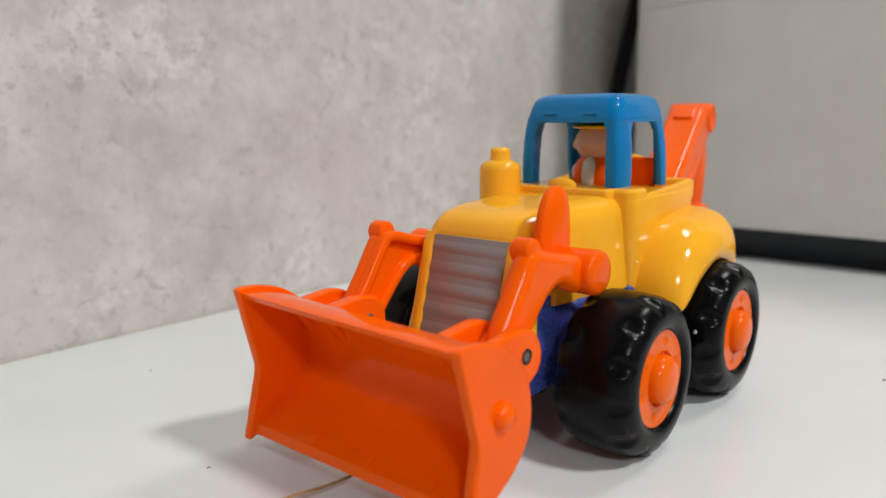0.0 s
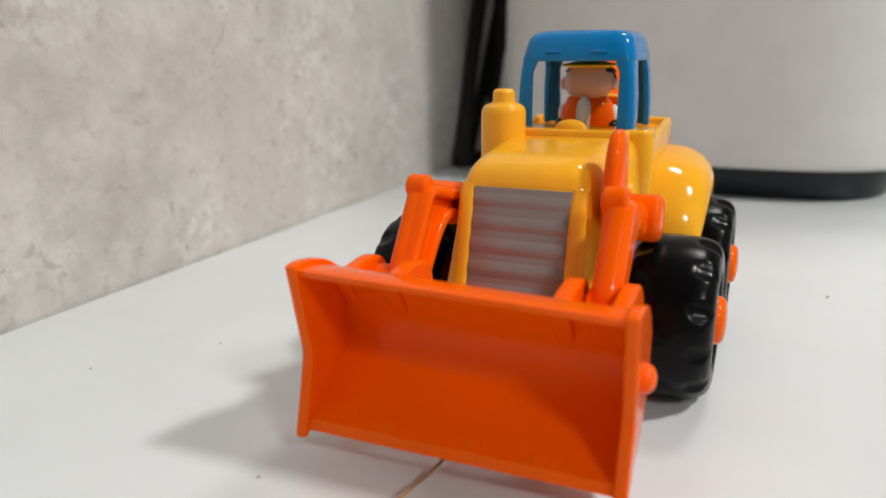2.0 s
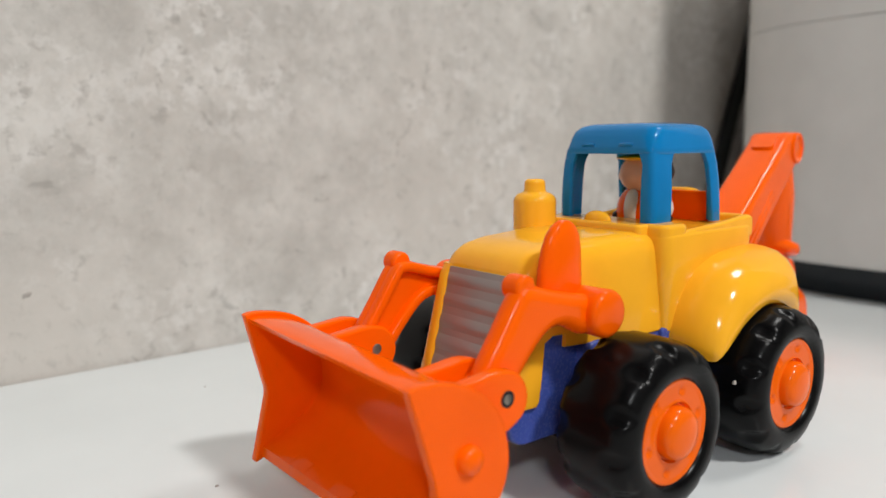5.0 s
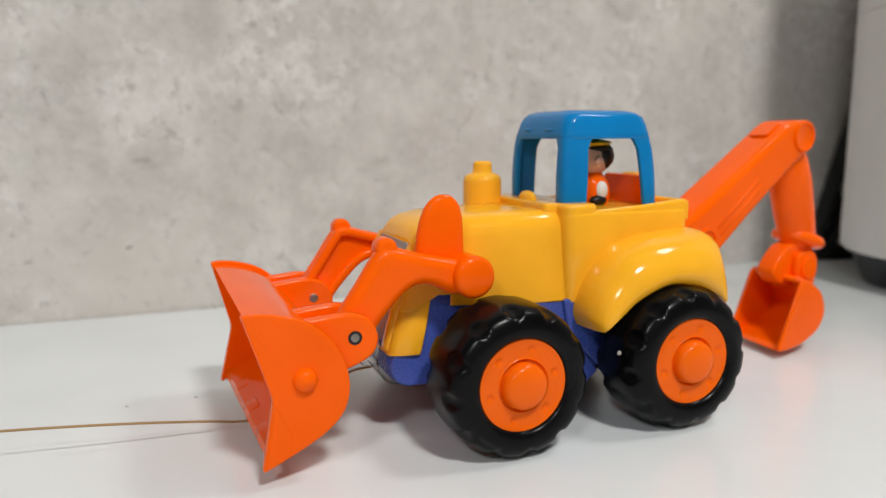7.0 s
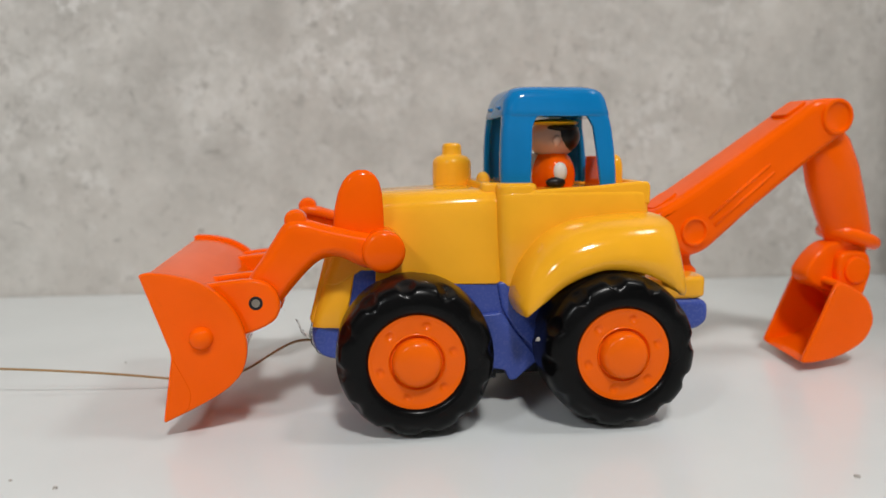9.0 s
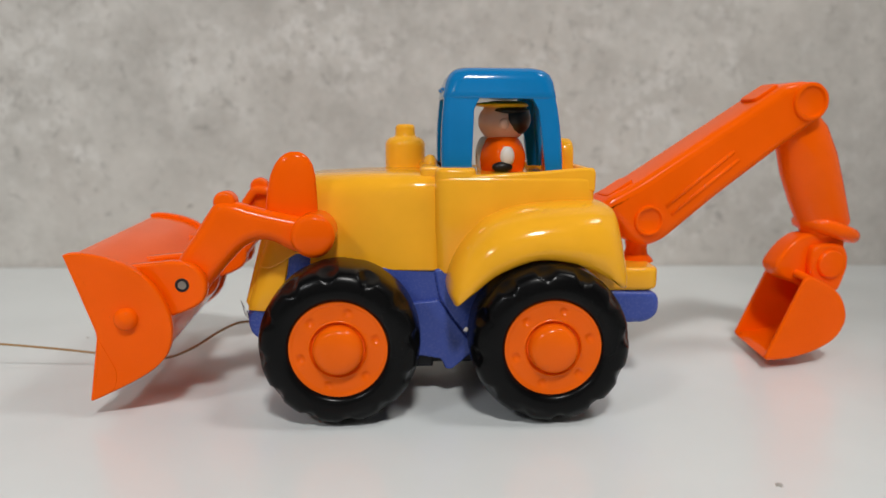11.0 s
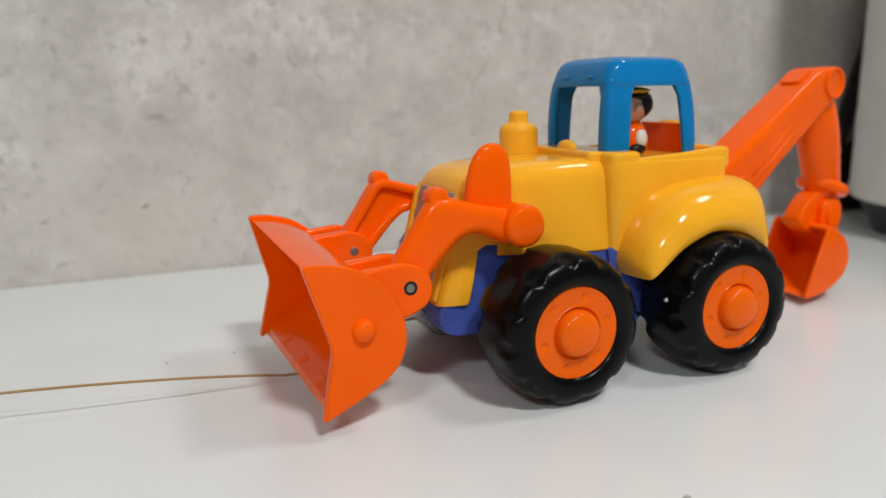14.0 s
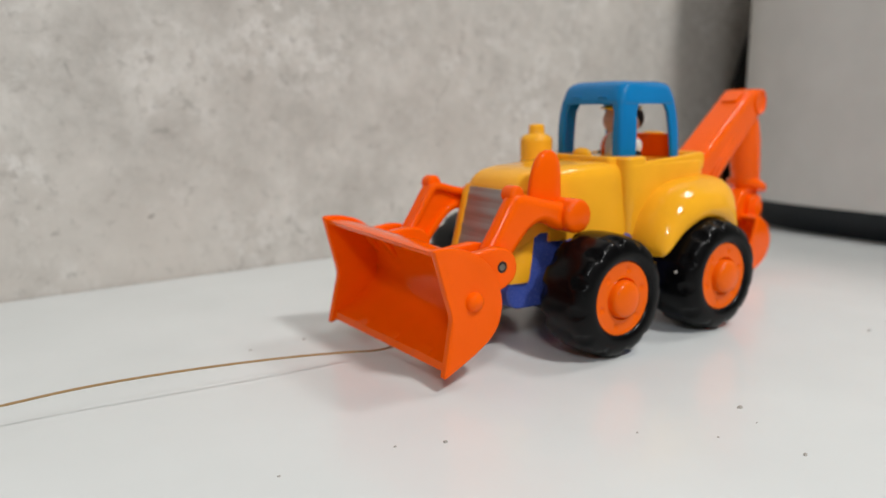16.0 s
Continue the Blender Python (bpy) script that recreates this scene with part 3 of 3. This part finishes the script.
def rim_mesh():
    """Dished disc with a raised lip, a ring groove and six thumb dimples."""
    prof = [(0.002, 0.05), (0.352, 0.05), (0.352, -0.255), (0.346, -0.268), (0.334, -0.270), (0.322, -0.264)]
    prof += [(0.315 - 0.0125 * k, -0.262) for k in range(9)]
    prof += [(0.208, -0.264), (0.201, -0.272), (0.194, -0.262), (0.186, -0.245), (0.175, -0.245), (0.002, -0.245)]
    n = 120
    rings = []
    for r, a in prof:
        ring = []
        for i in range(n):
            t = 2 * math.pi * i / n
            dip = 0.0
            if 0.21 < r < 0.32:
                for k in range(6):
                    c = radians(83 + 60 * k)
                    d2 = ((r * math.cos(t) - 0.272 * math.cos(c)) ** 2 + (r * math.sin(t) - 0.272 * math.sin(c)) ** 2) / 0.031 ** 2
                    dip += 0.022 * max(0.0, 1 - d2) ** 0.6
            ring.append((r * math.cos(t), a + dip, r * math.sin(t)))
        rings.append(ring)
    bm = bmesh.new()
    loft(bm, rings)
    return mesh_of("rim", bm, WHEELORANGE, 45)


def hub_mesh():
    bm = bmesh.new()
    lathe(bm, [(0.177, -0.22), (0.176, -0.285), (0.170, -0.312), (0.157, -0.333), (0.136, -0.347), (0.10, -0.356), (0.05, -0.361), (0.002, -0.362)], (0, 0, 0), "y", 40)
    return mesh_of("hub_cap", bm, WHEELORANGE, 50)


TYRE, RIM, HUB = tyre_mesh(), rim_mesh(), hub_mesh()
for wx in (0.01, 1.53):
    for side in (-1, 1):
        wheel = new("wheel", TYRE)
        wheel.parent = toy
        tagged(wheel, "fat black toy tyre with orange rim")
        turn = 8 if wx else -5
        wheel.matrix_basis = pose(wx * U, side * WHEEL_Y * U, (WHEEL_R - 0.022) * U, 0, turn, 0) @ pose(0, 0, 0, 0, 0, 0 if side < 0 else 180)
        rim = new("rim", RIM)
        cap = new("hub_cap", HUB)
        rim.parent = cap.parent = wheel
    part("axle", lathe(bmesh.new(), [(0.002, -0.75), (0.07, -0.75), (0.07, 0.75), (0.002, 0.75)], (wx, 0, 0.57), "y", 16), DARK, toy)

# lift arms


ARM_LINE = [(-1.17, 0.84), (-1.26, 0.93), (-1.245, 1.06), (-1.18, 1.17), (-1.09, 1.30), (-0.96, 1.50), (-0.89, 1.56), (-0.78, 1.555), (-0.66, 1.52), (-0.52, 1.485), (-0.30, 1.44), (-0.12, 1.42), (-0.06, 1.32), (-0.12, 1.20), (-0.30, 1.17), (-0.40, 1.20), (-0.51, 1.255), (-0.61, 1.265), (-0.72, 1.215), (-0.87, 1.06), (-1.0, 0.90), (-1.08, 0.83)]


def lift_arm(side):
    arm = slab(bmesh.new(), spline(ARM_LINE, 3, True), -0.80 if side < 0 else 0.55, -0.62 if side < 0 else 0.69, 0.085 if side < 0 else 0.06, 7)
    return arm


for side in (-1, 1):
    arm = part("lift_arm", lift_arm(side), ORANGE, toy, "bent orange loader arm", 45)
    edge = shrink(spline(ARM_LINE, 3, True), 0.045)
    bm = bmesh.new()
    rings = []
    for k, p in enumerate(edge if side > 0 else []):
        q0, q1 = edge[k - 1], edge[(k + 1) % len(edge)]
        nrm = Vector((-(q1 - q0).y, (q1 - q0).x)).normalized()
        rings.append([(p.x + nrm.x * 0.042 * math.copysign(abs(math.cos(a)) ** 0.4, math.cos(a)), (-0.645 if side < 0 else 0.55) + 0.055 * math.sin(a), p.y + nrm.y * 0.042 * math.copysign(abs(math.cos(a)) ** 0.4, math.cos(a))) for a in [math.pi * j / 8 for j in range(16)]])
    if side > 0:
        loft(bm, rings, closed=True)
        part("arm_flange", bm, ORANGE, arm, angle=60)
    # round-ended knuckle standing up out of the bend
    yk0, yk1 = (0.60, 0.765) if side < 0 else (0.545, 0.70)
    cap_round = [(0.05 + 0.033 * math.sin(radians(a)), 0.035 * (1 - math.cos(radians(a)))) for a in range(0, 91, 18)]
    bm = bmesh.new()
    lathe(bm, [(0.002, yk0)] + [(r, yk0 + d) for r, d in cap_round] + [(r, yk1 - d) for r, d in cap_round[::-1]] + [(0.002, yk1)], (-0.855, 0, 1.548), "y", 28)
    part("knuckle", bm if side > 0 else mirror_y(bm), ORANGE, arm, angle=60)
    # raised rib along the middle of the arm
    yr = 0.762 if side < 0 else 0.66
    for leg_line in ([(-1.06, 1.10), (-0.93, 1.32), (-0.83, 1.46)], [(-0.74, 1.44), (-0.52, 1.385), (-0.30, 1.335)]):
        bm = tube(bmesh.new(), [(x, yr, z) for x, z in spline(leg_line, 4)], [0.02] + [0.055] * 7 + [0.02], 12, 0.6)
        part("arm_rib", bm if side > 0 else mirror_y(bm), ORANGE, arm, angle=60)
    # boss that clasps the bucket hinge
    yb0, yb1 = (0.60, 0.79) if side < 0 else (0.575, 0.80)
    bm = bmesh.new()
    lathe(bm, [(0.002, yb0), (0.10, yb0), (0.115, yb0 + 0.015), (0.115, yb1 - 0.015), (0.10, yb1), (0.002, yb1)], (-1.145, 0, 0.96), "y", 28)
    part("hinge_boss", bm if side > 0 else mirror_y(bm), ORANGE, arm)
    bm = bmesh.new()
    lathe(bm, [(0.002, 0.45), (0.155, 0.45), (0.163, 0.81)] + [(0.113 + 0.05 * math.cos(radians(a)), 0.83 + 0.05 * math.sin(radians(a))) for a in range(0, 91, 18)] + [(0.06, 0.886), (0.002, 0.888)], (-0.20, 0, 1.31), "y", 40)
    part("pivot", bm if side > 0 else mirror_y(bm), ORANGE, arm)

# hand lever on one arm
bm = bmesh.new()
lever_rings = []
for z, xc, w, d in ((1.30, -0.385, 0.18, 0.07), (1.48, -0.385, 0.176, 0.07), (1.62, -0.38, 0.168, 0.068), (1.74, -0.37, 0.152, 0.064), (1.82, -0.362, 0.128, 0.058), (1.87, -0.357, 0.098, 0.048), (1.90, -0.355, 0.066, 0.036), (1.917, -0.354, 0.03, 0.018)):
    lever_rings.append([(xc + 1.12 * w * math.copysign(abs(math.cos(t)) ** 0.8, math.cos(t)), -0.585 + d * math.copysign(abs(math.sin(t)) ** 0.8, math.sin(t)), z) for t in [2 * math.pi * k / 28 for k in range(28)]])
loft(bm, lever_rings)
part("lever", bm, ORANGE, toy, "upright orange push lever", 50)

# front bucket: curved trough with two side plates and clevises
side_plate = [(-1.93, 1.205), (-1.87, 1.22), (-1.72, 1.205), (-1.55, 1.155), (-1.40, 1.06), (-1.29, 0.93), (-1.225, 0.77), (-1.21, 0.62), (-1.25, 0.47), (-1.35, 0.355), (-1.49, 0.265), (-1.66, 0.18), (-1.79, 0.12)]
curve = spline(side_plate, 4)
plate_outline = round_poly([*[Vector(p) for p in curve[:-1]], Vector((-1.825, 0.105)), Vector((-1.74, 0.615))], [0.04] + [0.0] * (len(curve) - 2) + [0.03, 0.05], 4)
BUCKET_HALF = 0.985
ASKEW = Matrix.Translation((-1.2, -0.97, 0.6)) @ Matrix.Rotation(radians(1.7), 4, "Z") @ Matrix.Rotation(radians(1.5), 4, "X") @ Matrix.Translation((1.2, 0.97, -0.6))


def askew(bm):
    for v in bm.verts:                 # slight warp of the soft moulding
        v.co.x -= 0.032 * (v.co.y + 0.97) * (0.75 - v.co.z)
    bmesh.ops.transform(bm, matrix=ASKEW, verts=bm.verts)
    return bm


shell = bmesh.new()
outer = shrink([*curve, Vector((-1.75, 0.62))], 0.03)[:-1]
inner = shrink([*curve, Vector((-1.75, 0.62))], 0.085)[:-1]
rings = []
for k in range(len(curve)):
    o, i = outer[k], inner[k]
    rings.append([(o.x, -BUCKET_HALF + 0.03, o.y), (o.x, BUCKET_HALF - 0.03, o.y), (i.x, BUCKET_HALF - 0.03, i.y), (i.x, -BUCKET_HALF + 0.03, i.y)])
loft(shell, rings)
bucket = part("bucket", askew(shell), ORANGE, toy, "wide orange loader bucket, hanging open", 40)
for side in (-1, 1):
    a, b = (side * BUCKET_HALF, side * (BUCKET_HALF - 0.07))
    bm = slab(bmesh.new(), plate_outline, min(a, b), max(a, b), 0.012, 3)
    part("side_plate", askew(bm), ORANGE, bucket)
    # bent lower front corner of the plate
    bm = slab(bmesh.new(), round_poly([(-1.735, 0.60), (-1.615, 0.335), (-1.64, 0.20), (-1.80, 0.125)], [0.02, 0.05, 0.05, 0.02], 4), BUCKET_HALF - 0.02, BUCKET_HALF + 0.004, 0.004, 2)
    part("plate_bend", askew(bm if side > 0 else mirror_y(bm)), ORANGE, bucket)
    bm = bmesh.new()
    lathe(bm, [(0.085, BUCKET_HALF - 0.01), (0.082, BUCKET_HALF + 0.02), (0.07, BUCKET_HALF + 0.045), (0.045, BUCKET_HALF + 0.063), (0.002, BUCKET_HALF + 0.07)], (-1.525, 0, 0.737), "y", 28)
    part("stud", askew(bm if side > 0 else mirror_y(bm)), ORANGE, bucket)
    for y0, y1 in ((0.47, 0.58), (0.80, 0.90)):
        bm = slab(bmesh.new(), round_poly([(-1.58, 1.10), (-1.34, 1.125), (-1.19, 1.14), (-1.06, 1.11), (-0.99, 1.03), (-0.965, 0.93), (-1.0, 0.83), (-1.10, 0.77), (-1.24, 0.72), (-1.3, 0.75)], 0.06, 4), y0, y1, 0.022, 3)
        part("clevis", bm if side > 0 else mirror_y(bm), ORANGE, bucket)
    bm = bmesh.new()
    lathe(bm, [(0.002, 0.464), (0.03, 0.464), (0.038, 0.468), (0.038, 0.900), (0.03, 0.904), (0.002, 0.904)], (-1.145, 0, 0.96), "y", 20)
    part("pin", bm if side > 0 else mirror_y(bm), STEEL, bucket, "dull steel hinge pin")
    bm = bmesh.new()
    lathe(bm, [(0.039, 0.9035), (0.051, 0.9035), (0.051, 0.896), (0.039, 0.896)], (-1.145, 0, 0.96), "y", 20)
    part("washer", bm if side > 0 else mirror_y(bm), DARK, bucket)
for yc in (-0.55, -0.05, 0.45):
    bm = slab(bmesh.new(), [(-1.775, 0.165), (-1.70, 0.20), (-1.67, 0.25), (-1.69, 0.27), (-1.77, 0.225)], yc - 0.10, yc + 0.10, 0.008, 2)
    part("tooth_pad", askew(bm), ORANGE, bucket)

# backhoe: boom, stick, knuckle and small bucket, swung a little to one side
SWING = Matrix.Translation((2.48, -0.03, 0)) @ Matrix.Rotation(radians(10), 4, "Z") @ Matrix.Diagonal((1.035, 1, 1, 1)) @ Matrix.Translation((-2.5, 0, 0))


def swung(bm):
    bmesh.ops.transform(bm, matrix=SWING, verts=bm.verts)
    return bm


bm = bmesh.new()
lathe(bm, [(0.15, 0.97), (0.135, 0.995), (0.10, 1.03), (0.09, 1.08), (0.10, 1.15), (0.14, 1.22), (0.002, 1.22)], (2.48, -0.02, 0), "z", 24)
part("swing_post", bm, ORANGE, toy)
boom_line = round_poly([(2.07, 1.46), (2.14, 1.53), (2.40, 1.665), (3.52, 2.375), (3.68, 2.485), (3.90, 2.515), (4.04, 2.43), (4.07, 2.31), (3.97, 2.15), (3.72, 1.985), (3.10, 1.535), (2.64, 1.17), (2.50, 1.12), (2.36, 1.16), (2.22, 1.34)], 0.10, 4)
boom = part("boom", swung(slab(bmesh.new(), boom_line, -0.21, 0.21, 0.075, 6)), ORANGE, toy, "straight orange backhoe boom")
for s in (-1, 1):
    for cx, cz, r in ((3.89, 2.335, 0.165), (2.49, 1.345, 0.13)):
        bm = bmesh.new()
        lathe(bm, [(r * 1.02, 0.17), (r, 0.222), (r * 0.96, 0.234), (r * 0.90, 0.238), (r * 0.80, 0.236), (r * 0.74, 0.216), (r * 0.70, 0.213), (0.002, 0.213)], (cx, 0, cz), "y", 32)
        part("boom_pin", swung(bm if s > 0 else mirror_y(bm)), ORANGE, boom)
    for off in (-0.042, 0.042):
        bm = tube(bmesh.new(), [(2.66 + off * 0.6, s * 0.2, 1.425 - off * 0.8), (3.24 + off * 0.6, s * 0.2, 1.88 - off * 0.8)], 0.022, 8)
        part("boom_rib", swung(bm), ORANGE, boom)
for x, z in ((2.28, 1.60), (3.55, 2.405)):
    bm = bmesh.new()
    block(bm, -0.13, 0.13, -0.11, 0.11, -0.015, 0.02, 0.01, 0.05, 2)
    bmesh.ops.transform(bm, matrix=Matrix.Translation((x, 0, z)) @ Matrix.Rotation(radians(-32), 4, "Y"), verts=bm.verts)
    part("boom_boss", swung(bm), ORANGE, boom)
bm = bmesh.new()
tube(bm, [(3.87, 0, 2.36), (3.905, 0.01, 2.25), (4.01, 0.03, 2.05), (4.13, 0.06, 1.8), (4.25, 0.09, 1.55), (4.375, 0.12, 1.30), (4.43, 0.13, 1.18)], [0.10, 0.16, 0.24, 0.268, 0.262, 0.245, 0.235], 24, 0.72)
stick = part("stick", swung(bm), ORANGE, toy, "tapered orange dipper stick", 60)
bm = bmesh.new()
lathe(bm, [(0.2, -0.075)] + [(0.255 + 0.06 * math.cos(radians(a)), 0.065 * math.sin(radians(a))) for a in range(-80, 81, 20)] + [(0.2, 0.075)], (0, 0, 0), "z", 40)
bmesh.ops.scale(bm, vec=(1, 0.85, 1), verts=bm.verts)
bmesh.ops.transform(bm, matrix=Matrix.Translation((4.43, 0.13, 1.18)) @ Matrix.Rotation(radians(18), 4, "Y"), verts=bm.verts)
part("collar", swung(bm), ORANGE, stick)
LINK_Y = 0.12


def hung(bm, lean=0.0):
    """Link and scoop hang from the stick, a little behind the boom; the scoop is turned back."""
    for v in bm.verts:
        v.co.x += lean * (v.co.y + 0.4)
        v.co.y += LINK_Y
    return swung(bm)


knuckle_line = round_poly([(4.14, 1.16), (3.98, 1.05), (3.84, 0.86), (3.94, 0.74), (4.3, 0.62), (4.44, 0.70), (4.55, 0.88), (4.56, 1.02), (4.56, 1.12)], 0.09, 4)
link = part("bucket_link", hung(slab(bmesh.new(), knuckle_line, -0.11, 0.11, 0.03)), ORANGE, stick)
for s in (-1, 1):
    cheek = round_poly([(4.17, 1.07), (4.50, 1.06), (4.56, 0.88), (4.47, 0.60), (4.30, 0.58), (4.15, 0.78)], 0.11, 5)
    bm = slab(bmesh.new(), cheek, 0.09, 0.19, 0.035, 4)
    part("cheek", hung(bm if s > 0 else mirror_y(bm)), ORANGE, link)
    bm = bmesh.new()
    lathe(bm, [(0.135, 0.17), (0.132, 0.21), (0.12, 0.22), (0.002, 0.222)], (4.35, 0, 0.88), "y", 28)
    part("link_pin", hung(bm if s > 0 else mirror_y(bm)), ORANGE, link)
SCOOP_HALF = 0.40
scoop_line = spline([(3.985, 0.815), (4.07, 0.79), (4.29, 0.66), (4.385, 0.49), (4.385, 0.36), (4.29, 0.22), (4.07, 0.115), (3.83, 0.07), (3.64, 0.07)], 4)
inner = shrink([*scoop_line, Vector((3.75, 0.4))], 0.05)[:-1]
bm = bmesh.new()
loft(bm, [[(o.x, -SCOOP_HALF + 0.03, o.y), (o.x, SCOOP_HALF - 0.03, o.y), (i.x, SCOOP_HALF - 0.03, i.y), (i.x, -SCOOP_HALF + 0.03, i.y)] for o, i in zip(scoop_line, inner)])
scoop = part("rear_bucket", hung(bm, 0.27), ORANGE, toy, "small orange backhoe bucket", 45)
for s in (-1, 1):
    cheek = round_poly([*scoop_line, Vector((3.615, 0.10)), Vector((3.935, 0.79))], [0.0] * (len(scoop_line) - 1) + [0.02, 0.03, 0.03], 4)
    bm = slab(bmesh.new(), cheek, -SCOOP_HALF if s < 0 else SCOOP_HALF - 0.05, -SCOOP_HALF + 0.05 if s < 0 else SCOOP_HALF, 0.024, 4)
    part("scoop_side", hung(bm, 0.27), ORANGE, scoop)
bm = tube(bmesh.new(), [(scoop_line[0].x + 0.01, -SCOOP_HALF + 0.03, scoop_line[0].y - 0.025), (scoop_line[0].x + 0.01, SCOOP_HALF - 0.03, scoop_line[0].y - 0.025)], 0.034, 10)
part("scoop_lip", hung(bm, 0.27), ORANGE, scoop)

# scrap of lint caught on a tyre
bm = bmesh.new()
loft(bm, [[(0.915 + a * math.cos(i * 0.9) * random.uniform(0.5, 1.4), -1.12 + d, 0.67 + a * math.sin(i * 0.9) * random.uniform(0.5, 1.4)) for i in range(7)] for a, d in ((0.01, -0.01), (0.017, 0.0), (0.01, 0.012))])
part("lint", bm, CRUMB, toy, "scrap of pale lint on the tyre", 10)

# ---- the toy driver ----
bm = bmesh.new()


def ball(centre, radii, mat, n=20, m=14):
    rings = []
    for k in range(1, m):
        a = math.pi * k / m
        rings.append([(centre[0] + radii[0] * math.sin(a) * math.cos(2 * math.pi * i / n), centre[1] + radii[1] * math.sin(a) * math.sin(2 * math.pi * i / n), centre[2] - radii[2] * math.cos(a)) for i in range(n)])
    before = len(bm.faces)
    loft(bm, rings)
    bm.faces.ensure_lookup_table()
    for f in bm.faces[before:]:
        f.material_index = mat


ball((1.345, 0, 1.84), (0.20, 0.245, 0.235), 0)
ball((1.345, 0.0, 2.15), (0.205, 0.215, 0.175), 1)
ball((1.42, 0, 2.17), (0.16, 0.222, 0.15), 2)
ball((1.33, 0, 2.288), (0.225, 0.24, 0.028), 3)
ball((1.385, 0, 2.235), (0.185, 0.222, 0.05), 2)
ball((1.36, 0, 2.285), (0.20, 0.21, 0.04), 3)
ball((1.19, 0, 1.86), (0.07, 0.075, 0.17), 4)
for s in (-1, 1):
    ball((1.36, s * 0.225, 1.87), (0.06, 0.045, 0.085), 4)
    ball((1.32, s * 0.235, 1.785), (0.085, 0.05, 0.045), 2)
    ball((1.33, s * 0.215, 2.13), (0.04, 0.04, 0.05), 1)
doll = tagged(new("toy_driver", mesh_of("toy_driver", bm, [ORANGE, SKIN, BLACKPAINT, CAPYELLOW, WHITE], 60)), "small plastic toy driver with yellow cap in the cab", "toy figure")

doll.location = (-0.05 * U, 0, 0.02 * U)

# ---- thread, tape, crumbs ----
thread_path = spline([(-0.79, -0.05, 0.47), (-0.95, -0.06, 0.46), (-1.12, -0.06, 0.38), (-1.36, 0.02, 0.22), (-1.6, 0.09, 0.11), (-1.84, 0.13, 0.085), (-2.1, 0.14, 0.12), (-2.6, 0.12, 0.19), (-3.2, 0.14, 0.24), (-3.8, 0.20, 0.26), (-4.4, 0.28, 0.25), (-5.2, 0.38, 0.20), (-6.5, 0.62, 0.15), (-9.0, 1.0, 0.06), (-11.0, 1.2, 0.014)], 8)
tagged(part("thread", tube(bmesh.new(), thread_path, 0.0105, 7), THREAD), "thin tan thread tied to the toy's nose", "thread")

bm = bmesh.new()
tape_line = spline([(-0.66, 1.0), (-0.735, 0.85), (-0.795, 0.66), (-0.80, 0.55), (-0.765, 0.455), (-0.67, 0.388), (-0.45, 0.385), (-0.2, 0.39)], 4)
rings = []
for k, p in enumerate(tape_line):
    wob = 0.006 * math.sin(k * 1.7)
    ring = [(p.x - 0.004 + wob, y, p.y) for y in (-0.30, -0.1, 0.1, 0.30)] + [(p.x + 0.002 + wob, y, p.y + 0.004) for y in (0.30, 0.1, -0.1, -0.30)]
    rings.append(ring)
loft(bm, rings)
tape = tagged(part("sticky_tape", bm, TAPE), "clear crinkled tape holding the thread on the nose", "tape")
bm = bmesh.new()
flap = spline([(-0.80, 0.50), (-0.85, 0.49), (-0.90, 0.53), (-0.93, 0.60), (-0.95, 0.63)], 4)
loft(bm, [[(p.x, -0.10 + 0.01 * k, p.y), (p.x + 0.01 * math.sin(k), 0.06, p.y), (p.x + 0.004, 0.06, p.y + 0.004), (p.x + 0.004, -0.10 + 0.01 * k, p.y + 0.004)] for k, p in enumerate(flap)])
part("loose_end", bm, TAPE, tape)

for x, y, r in ((2.75, -2.17, 0.035), (-0.09, -2.56, 0.04), (-2.64, -1.55, 0.02), (-2.72, 1.08, 0.022), (-2.14, 1.10, 0.022), (-0.57, 2.71, 0.018), (-1.39, 3.33, 0.018), (-2.31, -1.70, 0.03), (-0.44, -3.29, 0.03), (-0.68, -2.78, 0.015), (-0.24, -2.80, 0.014), (-1.09, -2.39, 0.018), (-3.47, -1.47, 0.018)):
    bm = bmesh.new()
    rr = [0.65 * r * random.uniform(0.6, 1.3) for _ in range(9)]
    loft(bm, [[(x + rr[i] * k * math.cos(i * 0.698), y + rr[i] * k * 0.7 * math.sin(i * 0.698), z) for i in range(9)] for k, z in ((1.0, 0.0), (0.9, 0.25 * r), (0.4, 0.5 * r))])
    tagged(part("crumb", bm, CRUMB), "tiny dark crumb on the white tabletop", "crumb", "crumbs on the table")

# small dent in the plaster
bm = bmesh.new()
wy = WALL_Y / U
rr = [0.05 * random.uniform(0.7, 1.3) for _ in range(11)]
loft(bm, [[(-2.70 + rr[i] * k * 1.2 * math.cos(i * 0.571), wy - d, 0.91 + rr[i] * k * 0.6 * math.sin(i * 0.571) + 0.3 * rr[i] * math.cos(i * 0.571)) for i in range(11)] for k, d in ((1.0, -0.004), (0.8, 0.006), (0.3, 0.01))])
part("scuff_mark", bm, CRUMB, wall_back, "dark scuff in the plaster")
